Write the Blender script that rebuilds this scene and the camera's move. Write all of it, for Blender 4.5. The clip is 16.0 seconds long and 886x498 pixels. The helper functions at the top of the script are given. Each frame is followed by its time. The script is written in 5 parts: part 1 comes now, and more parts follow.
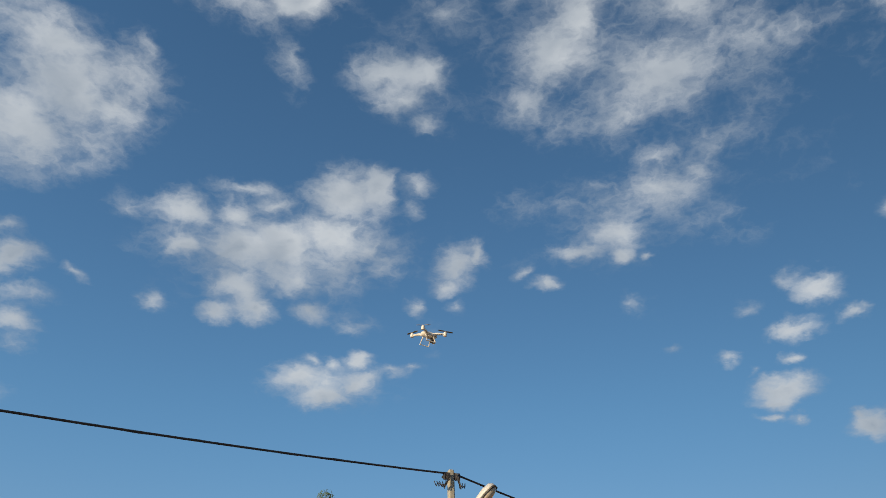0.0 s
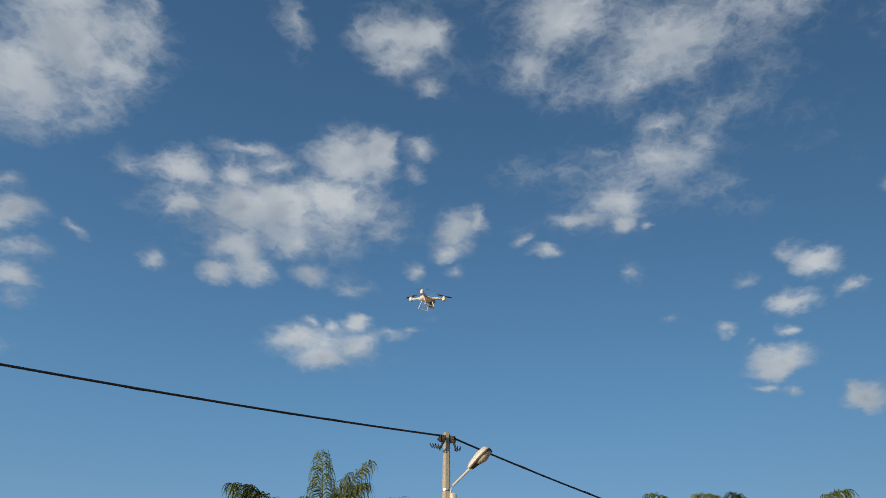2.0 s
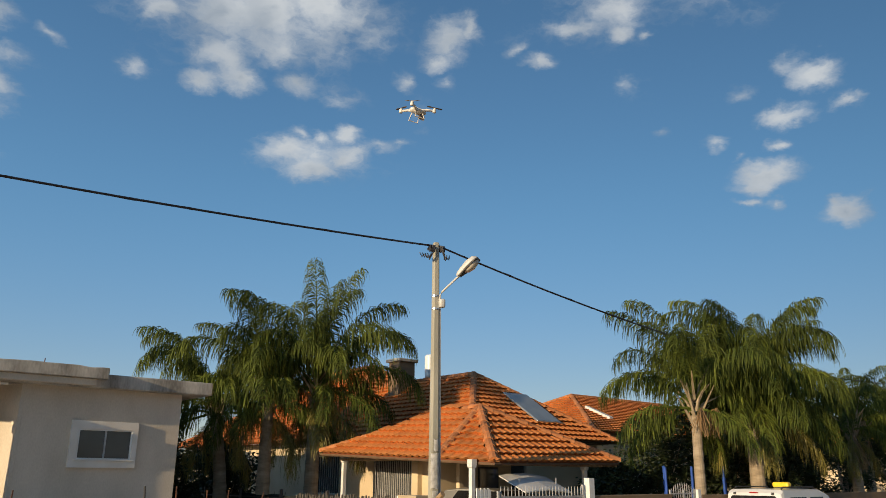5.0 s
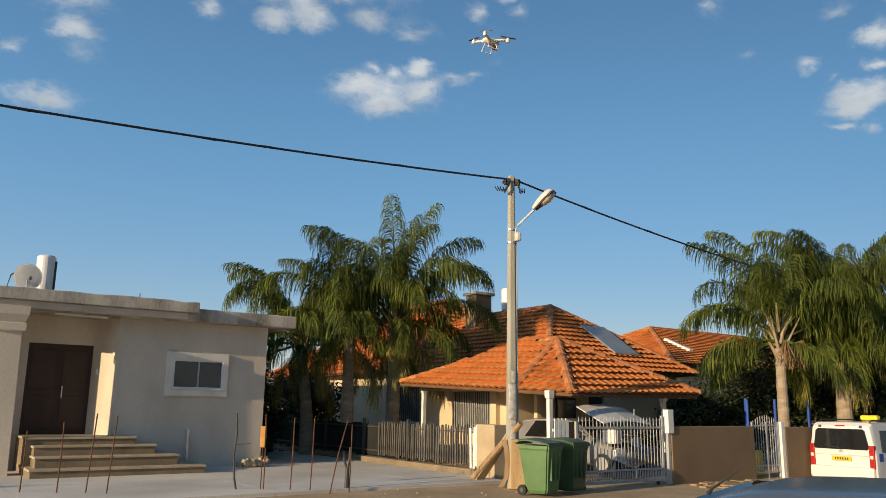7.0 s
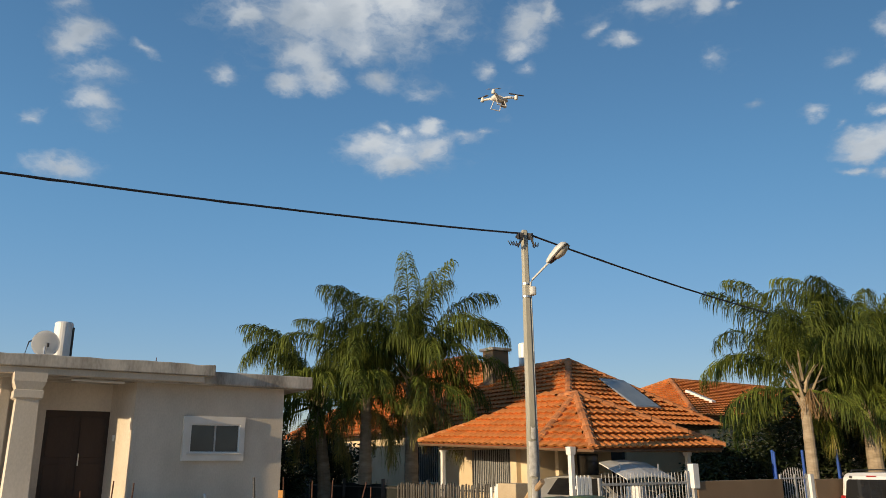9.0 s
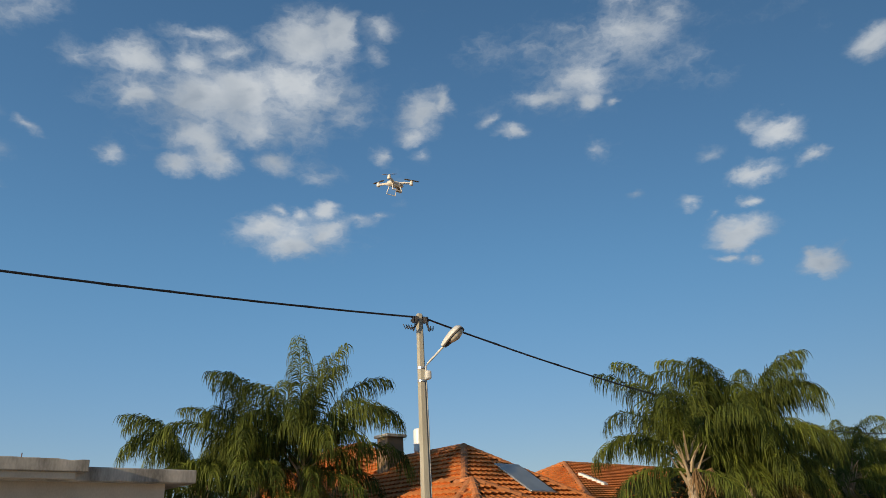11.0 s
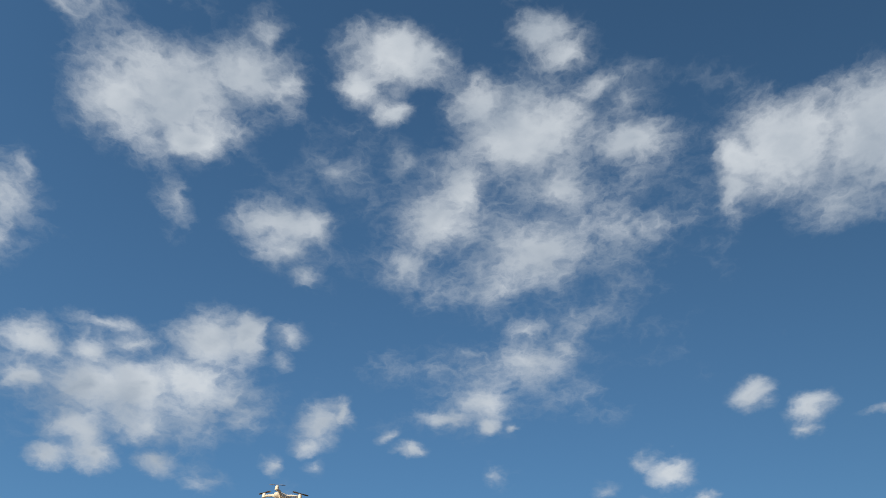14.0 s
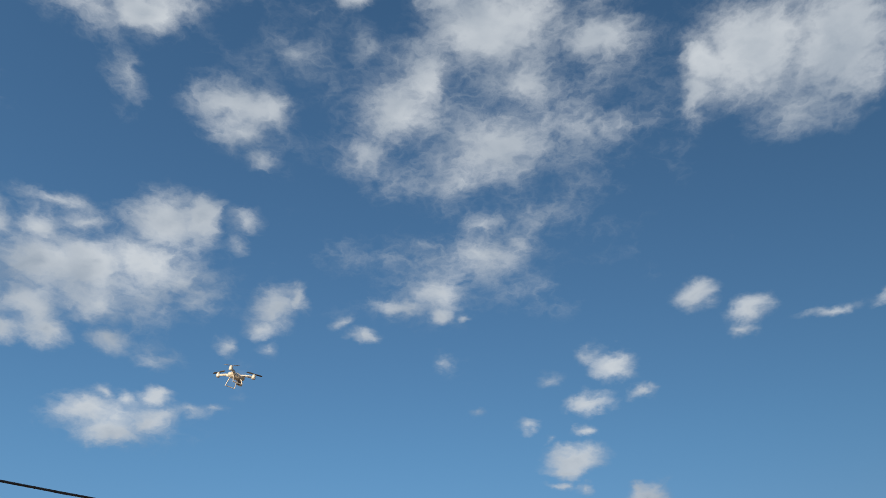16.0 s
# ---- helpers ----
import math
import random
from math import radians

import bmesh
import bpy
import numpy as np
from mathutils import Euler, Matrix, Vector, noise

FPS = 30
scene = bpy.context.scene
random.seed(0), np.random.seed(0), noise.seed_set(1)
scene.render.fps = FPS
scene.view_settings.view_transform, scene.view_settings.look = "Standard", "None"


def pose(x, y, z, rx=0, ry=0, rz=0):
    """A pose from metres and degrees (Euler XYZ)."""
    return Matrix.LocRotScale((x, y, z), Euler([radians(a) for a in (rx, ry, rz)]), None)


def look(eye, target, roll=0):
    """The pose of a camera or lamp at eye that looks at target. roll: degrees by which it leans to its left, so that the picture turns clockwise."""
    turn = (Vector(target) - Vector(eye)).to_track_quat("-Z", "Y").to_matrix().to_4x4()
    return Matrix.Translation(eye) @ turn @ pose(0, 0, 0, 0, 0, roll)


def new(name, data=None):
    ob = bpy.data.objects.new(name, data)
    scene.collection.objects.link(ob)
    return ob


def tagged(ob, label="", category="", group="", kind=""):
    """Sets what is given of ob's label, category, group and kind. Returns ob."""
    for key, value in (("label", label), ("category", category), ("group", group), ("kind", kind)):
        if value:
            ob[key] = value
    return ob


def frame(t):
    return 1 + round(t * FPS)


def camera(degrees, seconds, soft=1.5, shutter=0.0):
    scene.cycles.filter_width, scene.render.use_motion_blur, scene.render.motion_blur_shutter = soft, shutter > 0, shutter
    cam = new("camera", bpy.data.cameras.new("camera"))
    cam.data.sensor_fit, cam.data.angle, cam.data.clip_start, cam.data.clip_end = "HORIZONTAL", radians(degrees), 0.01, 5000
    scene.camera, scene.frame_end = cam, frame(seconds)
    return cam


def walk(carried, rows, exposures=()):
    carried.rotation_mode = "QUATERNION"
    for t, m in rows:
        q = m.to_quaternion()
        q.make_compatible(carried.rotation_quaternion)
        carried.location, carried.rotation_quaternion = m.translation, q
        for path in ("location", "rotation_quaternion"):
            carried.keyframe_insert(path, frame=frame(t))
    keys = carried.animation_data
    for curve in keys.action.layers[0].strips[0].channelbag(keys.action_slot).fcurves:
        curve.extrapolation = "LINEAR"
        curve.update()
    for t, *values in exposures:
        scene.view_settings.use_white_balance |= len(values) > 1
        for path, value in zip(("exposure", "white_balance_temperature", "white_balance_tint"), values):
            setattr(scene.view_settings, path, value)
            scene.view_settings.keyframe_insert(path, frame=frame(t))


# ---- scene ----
cam = camera(59.42, 16.0, soft=0.7)
PATH = [
    (0.0, (0.0, 0.0, 1.7), (0.1035, 8.4125, 7.1055), -0.93),
    (0.5, (0.0, 0.0, 1.7), (-0.4840, 8.3978, 7.1076), 0.92),
    (1.0, (0.0, 0.0, 1.7), (0.1940, 8.1895, 7.4360), -0.68),
    (1.5, (0.0, 0.0, 1.7), (0.0375, 8.4656, 7.0228), -0.12),
    (2.0, (0.0, 0.0, 1.7), (0.1002, 8.6482, 6.7198), 0.35),
    (2.5, (0.0, 0.0, 1.7), (0.3036, 9.1782, 5.6583), 1.10),
    (3.0, (0.0, 0.0, 1.7), (0.4955, 9.3809, 5.1284), 0.10),
    (3.2, (0.0, 0.0, 1.7), (0.3845, 9.4789, 4.8626), 0.05),
    (5.3, (0.0, 0.0, 1.7), (0.2005, 9.6389, 4.3555), 0.57),
    (5.5, (0.0, 0.0, 1.7), (-0.0734, 9.7061, 4.1054), 0.77),
    (6.0, (0.0, 0.0, 1.7), (-0.6146, 9.7810, 3.6883), 1.91),
    (6.5, (0.0, 0.0, 1.7), (-0.6300, 9.7960, 3.6081), -0.20),
    (7.0, (0.0, 0.0, 1.7), (-0.7051, 9.7759, 3.6834), 0.88),
    (7.5, (0.0, 0.0, 1.7), (-0.8807, 9.6794, 4.0523), 0.91),
    (8.0, (0.0, 0.0, 1.7), (-0.8679, 9.6129, 4.3150), 0.89),
    (8.2, (0.0, 0.0, 1.7), (-0.8322, 9.6120, 4.3298), 0.95),
    (10.3, (0.0, 0.0, 1.7), (-0.8198, 9.3692, 5.0979), -3.84),
    (10.5, (0.0, 0.0, 1.7), (-0.4709, 9.3116, 5.3157), -2.84),
    (11.0, (0.0, 0.0, 1.7), (0.5002, 9.2895, 5.3682), -2.86),
    (11.5, (0.0, 0.0, 1.7), (0.8744, 9.2721, 5.3418), -3.02),
    (12.0, (0.0, 0.0, 1.7), (1.4807, 9.1339, 5.4921), -2.94),
    (12.5, (0.0, 0.0, 1.7), (1.7031, 8.8968, 5.9362), -2.92),
    (13.0, (0.0, 0.0, 1.7), (0.7590, 8.3651, 7.1267), -2.09),
    (13.5, (0.0, 0.0, 1.7), (1.5423, 7.8887, 7.6489), -2.69),
    (14.0, (0.0, 0.0, 1.7), (1.6020, 6.9934, 8.6660), -2.96),
    (14.5, (0.0, 0.0, 1.7), (0.6570, 6.3944, 9.3603), 2.13),
    (15.0, (0.0, 0.0, 1.7), (0.8105, 6.8045, 8.9830), 2.25),
    (15.5, (0.0, 0.0, 1.7), (1.5456, 7.4103, 8.2344), -0.04),
    (16.0, (0.0, 0.0, 1.7), (2.2820, 7.7580, 7.5830), -2.71),
]
walk(cam, [(t, look(eye, target, roll)) for t, eye, target, roll in PATH], exposures=((0.0, -0.08, 7100, 10), (2.0, -0.2, 7100, 10), (3.0, -0.2, 7150, 10), (5.5, -0.0, 7300, 10), (6.0, 0.05, 7350, 10), (7.0, 0.12, 7350, 10), (8.0, 0.1, 7250, 10), (10.5, -0.06, 7150, 10), (13.0, -0.08, 7100, 10), (14.5, 0.1, 7000, 10), (16.0, 0.0, 7050, 10)))

# ---- world and sun ----
SUN_AZ, SUN_EL = 226.5, 12.5        # direction towards the sun, degrees from +x and above the horizon
world = bpy.data.worlds.new("sky_world")
scene.world = world
world.use_nodes = True
wn, wl = world.node_tree.nodes, world.node_tree.links
wn.clear()


def wmath(op, a, b=None, c=None, clamp=False):
    n = wn.new("ShaderNodeMath")
    n.operation, n.use_clamp = op, clamp
    for i, v in enumerate((a, b, c)):
        if v is None:
            continue
        if isinstance(v, (int, float)):
            n.inputs[i].default_value = v
        else:
            wl.new(v, n.inputs[i])
    return n.outputs[0]


def wvec(op, a, b=None, scale=None):
    n = wn.new("ShaderNodeVectorMath")
    n.operation = op
    wl.new(a, n.inputs[0])
    if b is not None:
        if isinstance(b, tuple):
            n.inputs[1].default_value = b
        else:
            wl.new(b, n.inputs[1])
    if scale is not None:
        n.inputs["Scale"].default_value = scale
    return n.outputs["Value" if op in ("LENGTH", "DOT_PRODUCT") else "Vector"]


def wnoise(vec, scale, detail, rough, out="Fac"):
    n = wn.new("ShaderNodeTexNoise")
    n.inputs["Scale"].default_value, n.inputs["Detail"].default_value, n.inputs["Roughness"].default_value = scale, detail, rough
    wl.new(vec, n.inputs["Vector"])
    return n.outputs[out]


def wramp(val, lo, hi, to0, to1):
    n = wn.new("ShaderNodeMapRange")
    n.interpolation_type = "SMOOTHSTEP"
    wl.new(val, n.inputs["Value"])
    for key, v in (("From Min", lo), ("From Max", hi), ("To Min", to0), ("To Max", to1)):
        n.inputs[key].default_value = v
    return n.outputs[0]


sky = wn.new("ShaderNodeTexSky")
sky.sky_type, sky.sun_disc = "NISHITA", False
sky.sun_elevation, sky.sun_rotation = radians(SUN_EL), radians(90.0 - SUN_AZ)
sky.air_density, sky.dust_density, sky.ozone_density = 1.0, 0.2, 3.0
SKY_STRENGTH = 0.143

# fair-weather clouds: soft puffs by azimuth, height, half-width and half-height in degrees, and density
heading = wn.new("ShaderNodeTexCoord").outputs["Generated"]
flat_way = wvec("MULTIPLY", heading, (1.0, 1.0, 1.7))      # cloud texture drawn out sideways
warp = wvec("SCALE", wvec("SUBTRACT", wnoise(flat_way, 7.0, 3.0, 0.55, "Color"), (0.5, 0.5, 0.5)), scale=0.055)
warp2 = wvec("SCALE", wvec("SUBTRACT", wnoise(flat_way, 30.0, 6.0, 0.6, "Color"), (0.5, 0.5, 0.5)), scale=0.028)
bent = wvec("ADD", wvec("ADD", heading, warp), warp2)
FIELD, PLACE, COUNT = [None], [bent], [0]


def puff(az, el, w, h, s):
    a, e = radians(az), radians(el)
    n = wn.new("ShaderNodeMapping")
    n.vector_type = "TEXTURE"
    n.inputs["Location"].default_value = (math.sin(a) * math.cos(e), math.cos(a) * math.cos(e), math.sin(e))
    n.inputs["Rotation"].default_value = (e, 0.0, -a)
    n.inputs["Scale"].default_value = (radians(w) * 1.22, 0.6, radians(h) * 1.22)
    COUNT[0] += 1
    if COUNT[0] % 20 == 0:      # evaluate the sky's puffs batch by batch
        step = wn.new("ShaderNodeVectorMath")
        step.operation = "MULTIPLY_ADD"
        wl.new(FIELD[0], step.inputs[0])
        step.inputs[1].default_value = (1e-7, 1e-7, 1e-7)
        wl.new(bent, step.inputs[2])
        PLACE[0] = step.outputs[0]
    wl.new(PLACE[0], n.inputs["Vector"])
    r = wvec("LENGTH", n.outputs[0])
    if s < 1.0:
        r = wmath("MULTIPLY_ADD", r, s, 0.86 * (1.0 - s))
    if FIELD[0] is None:
        FIELD[0] = r
    else:
        FIELD[0] = wmath("SMOOTH_MIN", FIELD[0], r, 0.22)


puff(22.4, 48.0, 9.4, 6.1, 0.30)
puff(-17.6, 52.1, 6.2, 4.7, 1.00)
puff(-10.8, 55.2, 3.9, 3.1, 1.00)
puff(-22.6, 50.6, 3.4, 3.2, 1.00)
puff(-14.3, 49.4, 2.8, 1.8, 1.00)
puff(-10.0, 58.3, 1.6, 1.6, 0.45)
puff(-5.8, 55.5, 1.4, 1.4, 0.70)
puff(8.1, 58.1, 3.9, 2.5, 0.85)
puff(12.0, 58.3, 2.5, 1.9, 0.85)
puff(3.0, 55.8, 1.7, 1.5, 0.70)
puff(7.4, 54.2, 1.7, 1.0, 0.80)
puff(23.6, 52.0, 5.3, 3.7, 1.00)
puff(18.8, 54.2, 2.9, 2.1, 0.85)
puff(34.7, 49.5, 3.0, 1.6, 0.90)
puff(11.9, 46.7, 3.1, 3.7, 0.90)
puff(15.1, 48.2, 2.5, 2.5, 0.85)
puff(8.8, 43.4, 2.1, 2.1, 0.50)
puff(22.8, 43.0, 6.1, 2.8, 0.62)
puff(31.0, 42.9, 3.2, 2.4, 0.40)
puff(27.0, 47.3, 3.2, 2.4, 0.70)
puff(18.1, 41.4, 4.9, 1.6, 0.35)
puff(8.2, 50.9, 1.3, 1.7, 0.50)
puff(27.7, 58.5, 2.2, 1.6, 0.75)
puff(30.4, 56.4, 2.4, 1.4, 0.70)
puff(32.5, 53.8, 2.4, 1.2, 0.50)
puff(35.6, 52.3, 2.4, 1.4, 0.40)
puff(31.6, 63.6, 3.5, 2.0, 0.45)
puff(39.9, 61.8, 1.4, 1.4, 0.40)
puff(47.6, 45.0, 3.3, 3.7, 1.00)
puff(43.5, 45.3, 1.9, 2.3, 1.00)
puff(41.3, 42.7, 1.1, 1.1, 0.80)
puff(-31.0, 56.0, 2.3, 1.7, 0.45)
puff(-31.3, 54.5, 1.3, 1.0, 0.55)
puff(-21.1, 59.2, 2.0, 0.7, 0.30)
puff(-2.4, 48.3, 1.2, 1.2, 0.22)
puff(-14.5, 31.8, 7.7, 3.3, 0.62)
puff(-8.4, 22.8, 4.5, 1.5, 0.55)
puff(17.5, 34.7, 5.2, 2.8, 0.20)
puff(-32.2, 40.1, 5.2, 4.5, 0.95)
puff(-35.5, 36.3, 4.7, 3.3, 0.90)
puff(-28.3, 39.7, 2.3, 2.3, 0.90)
puff(-34.5, 42.5, 4.0, 2.2, 1.00)
puff(-27.8, 43.9, 1.1, 1.1, 0.40)
puff(-4.6, 45.6, 3.2, 1.8, 0.85)
puff(-1.1, 45.7, 2.0, 2.0, 0.70)
puff(-3.3, 43.7, 2.4, 1.6, 0.60)
puff(-0.8, 41.5, 0.8, 0.8, 0.40)
puff(-17.7, 48.2, 2.7, 0.8, 0.35)
puff(-14.2, 45.2, 0.9, 1.4, 0.28)
puff(0.7, 49.4, 1.8, 1.0, 0.25)
puff(-21.5, 34.0, 2.6, 1.4, 0.90)
puff(-16.8, 34.2, 2.4, 1.4, 0.80)
puff(-8.2, 36.5, 3.1, 2.3, 1.00)
puff(-5.7, 37.1, 1.4, 1.7, 1.00)
puff(-21.7, 31.1, 1.6, 1.3, 0.95)
puff(-17.3, 31.8, 2.8, 2.0, 1.00)
puff(-13.2, 32.7, 3.3, 2.0, 0.95)
puff(-8.9, 33.5, 2.9, 1.9, 0.85)
puff(-16.8, 29.0, 2.4, 1.8, 1.00)
puff(-15.2, 27.6, 2.0, 1.4, 1.00)
puff(-17.9, 26.9, 1.4, 1.0, 0.95)
puff(-11.9, 30.4, 2.9, 1.8, 0.75)
puff(-16.2, 36.1, 2.4, 0.6, 0.55)
puff(-14.0, 35.1, 1.6, 0.8, 0.60)
puff(-5.9, 32.9, 1.5, 1.5, 0.60)
puff(-4.3, 31.5, 1.5, 1.0, 0.40)
puff(-10.2, 27.9, 1.6, 1.0, 0.75)
puff(-6.5, 27.1, 1.2, 0.8, 0.35)
puff(1.8, 31.6, 1.9, 1.7, 1.00)
puff(3.3, 32.4, 1.0, 1.0, 0.90)
puff(1.0, 30.3, 1.0, 0.8, 0.80)
puff(-1.8, 37.4, 1.2, 0.8, 0.50)
puff(-2.3, 36.1, 0.8, 0.8, 0.35)
puff(-1.6, 28.7, 0.6, 0.6, 0.35)
puff(1.9, 28.6, 0.6, 0.8, 0.35)
puff(-11.0, 22.9, 2.2, 1.2, 0.90)
puff(-8.3, 21.9, 2.6, 1.0, 0.95)
puff(-5.7, 22.8, 2.0, 1.1, 0.95)
puff(-9.9, 24.4, 0.8, 0.5, 0.50)
puff(-6.1, 24.5, 1.3, 0.7, 0.80)
puff(-8.1, 24.2, 0.8, 0.6, 0.60)
puff(-3.1, 23.5, 1.3, 0.5, 0.55)
puff(-1.8, 23.9, 0.8, 0.4, 0.45)
puff(-0.4, 25.6, 0.6, 1.0, 0.28)
puff(20.0, 35.1, 3.2, 1.8, 0.50)
puff(15.8, 33.3, 2.4, 1.4, 0.62)
puff(20.1, 37.7, 1.6, 1.2, 0.40)
puff(14.4, 36.3, 1.4, 0.8, 0.35)
puff(11.8, 32.1, 2.1, 0.9, 0.65)
puff(15.5, 31.3, 1.1, 0.7, 0.75)
puff(9.6, 29.8, 1.4, 0.7, 0.80)
puff(17.7, 30.8, 0.6, 0.3, 0.50)
puff(23.0, 35.8, 1.2, 0.8, 0.30)
puff(25.0, 37.7, 1.6, 0.9, 0.25)
puff(7.3, 30.8, 0.8, 0.4, 0.35)
puff(29.4, 26.4, 1.9, 1.0, 0.95)
puff(27.6, 27.2, 1.1, 0.7, 0.50)
puff(26.8, 24.2, 2.2, 0.8, 0.85)
puff(24.2, 26.0, 0.8, 0.7, 0.50)
puff(31.2, 24.5, 1.2, 0.5, 0.65)
puff(26.1, 20.4, 2.4, 1.0, 1.00)
puff(25.1, 19.8, 1.5, 0.7, 0.90)
puff(26.3, 22.3, 0.9, 0.5, 0.65)
puff(24.4, 18.6, 0.8, 0.3, 0.50)
puff(26.2, 18.5, 0.6, 0.4, 0.60)
puff(30.4, 17.5, 1.4, 1.1, 1.00)
puff(30.0, 18.1, 0.7, 0.7, 0.80)
puff(22.8, 22.6, 0.7, 0.4, 0.45)
puff(24.2, 21.6, 0.4, 0.3, 0.40)
puff(18.9, 23.9, 0.7, 0.4, 0.35)
puff(15.7, 27.9, 0.6, 0.4, 0.28)
puff(-33.3, 29.7, 1.3, 0.7, 0.50)
puff(-32.6, 28.0, 1.8, 1.1, 0.90)
puff(-33.4, 27.5, 1.5, 1.1, 0.90)
puff(-28.7, 28.1, 0.9, 0.5, 0.60)
puff(-32.0, 25.8, 1.5, 0.7, 0.35)
puff(-31.6, 24.0, 1.6, 0.9, 0.65)
puff(-30.7, 22.9, 1.1, 0.7, 0.35)
puff(-23.0, 27.1, 0.9, 0.6, 0.40)
puff(-26.0, 33.4, 0.9, 0.6, 0.28)
puff(-33.0, 19.6, 2.2, 0.9, 0.60)
puff(-35.4, 22.9, 0.7, 0.4, 0.35)
puff(36.4, 30.2, 1.7, 1.1, 0.95)
puff(40.7, 28.2, 1.7, 1.0, 0.85)
puff(40.1, 27.0, 1.1, 0.7, 0.80)
puff(46.5, 26.9, 1.7, 0.4, 0.50)
puff(49.7, 26.7, 0.7, 0.4, 0.50)
puff(48.2, 44.5, 4.5, 3.0, 1.00)
puff(54.1, 42.6, 4.4, 4.0, 1.00)
puff(41.8, 43.3, 1.4, 1.6, 0.90)
puff(49.9, 40.2, 3.4, 1.5, 0.60)

curl = wvec("ADD", flat_way, wvec("SCALE", warp2, scale=1.2))
grain = wnoise(curl, 14.0, 6.0, 0.5)
billow = wmath("ABSOLUTE", wmath("SUBTRACT", wnoise(curl, 38.0, 4.0, 0.55), 0.5))
body = wmath("ADD", wmath("ADD", FIELD[0], wmath("MULTIPLY_ADD", grain, 0.95, -0.46)), wmath("MULTIPLY_ADD", billow, 0.8, -0.08))
cover = wramp(body, 0.12, 1.0, 0.94, 0.0)
# lit from behind and the side: lumps are brighter towards the sun, thick middles greyer
lump = wnoise(bent, 8.0, 3.0, 0.45)
lift = wvec("ADD", bent, (-0.022, -0.01, 0.032))
lump_up = wnoise(lift, 8.0, 3.0, 0.45)
relief = wmath("MULTIPLY_ADD", wmath("SUBTRACT", lump, lump_up), 1.9, 0.55)
thick = wramp(body, -0.5, 0.35, -0.22, 0.12)
thin = wramp(body, 0.45, 1.0, 0.0, -0.35)
tone = wmath("ADD", wmath("ADD", relief, thick), thin, clamp=True)
shade = wn.new("ShaderNodeMix")
shade.data_type = "RGBA"
shade.inputs[6].default_value, shade.inputs[7].default_value = (0.235, 0.315, 0.43, 1), (0.61, 0.68, 0.77, 1)
wl.new(tone, shade.inputs[0])
air = wn.new("ShaderNodeMix")
air.data_type, air.blend_type = "RGBA", "MULTIPLY"
air.inputs[0].default_value = 1.0
wl.new(sky.outputs[0], air.inputs[6])
# haze: the low sky is a little dimmer and greyer than the clear air above
height = wn.new("ShaderNodeSeparateXYZ")
wl.new(heading, height.inputs[0])
haze = wn.new("ShaderNodeMix")
haze.data_type = "RGBA"
wl.new(wramp(height.outputs[2], 0.0, 0.38, 0.0, 1.0), haze.inputs[0])
haze.inputs[6].default_value = (SKY_STRENGTH * 0.70, SKY_STRENGTH * 0.67, SKY_STRENGTH * 0.81, 1)
haze.inputs[7].default_value = (SKY_STRENGTH * 0.685, SKY_STRENGTH * 0.96, SKY_STRENGTH * 1.075, 1)
side = wn.new("ShaderNodeVectorMath")
side.operation = "SCALE"
wl.new(haze.outputs[2], side.inputs[0])
wl.new(wmath("MULTIPLY_ADD", height.outputs[0], -0.51, 1.0), side.inputs["Scale"])
wl.new(side.outputs[0], air.inputs[7])
blend = wn.new("ShaderNodeMix")
blend.data_type = "RGBA"
wl.new(cover, blend.inputs[0])
wl.new(air.outputs[2], blend.inputs[6])
wl.new(shade.outputs[2], blend.inputs[7])
back = wn.new("ShaderNodeBackground")
back.inputs["Strength"].default_value = 1.0
wout = wn.new("ShaderNodeOutputWorld")
wl.new(blend.outputs[2], back.inputs[0])
wl.new(back.outputs[0], wout.inputs[0])

lamp = bpy.data.lights.new("sun", "SUN")
lamp.energy, lamp.angle, lamp.color = 5.0, radians(0.5), (1.0, 0.80, 0.54)
sun = new("sun", lamp)
sa, se = radians(SUN_AZ), radians(SUN_EL)
sun.matrix_world = look((0, 0, 30), (-math.cos(sa) * math.cos(se), -math.sin(sa) * math.cos(se), 30 - math.sin(se)))

# ---- frame of the street: u runs along it, v into the plots ----
ORIGIN, TURN = (0.21, 17.85), 39.0
STREET = pose(ORIGIN[0], ORIGIN[1], 0, 0, 0, TURN)


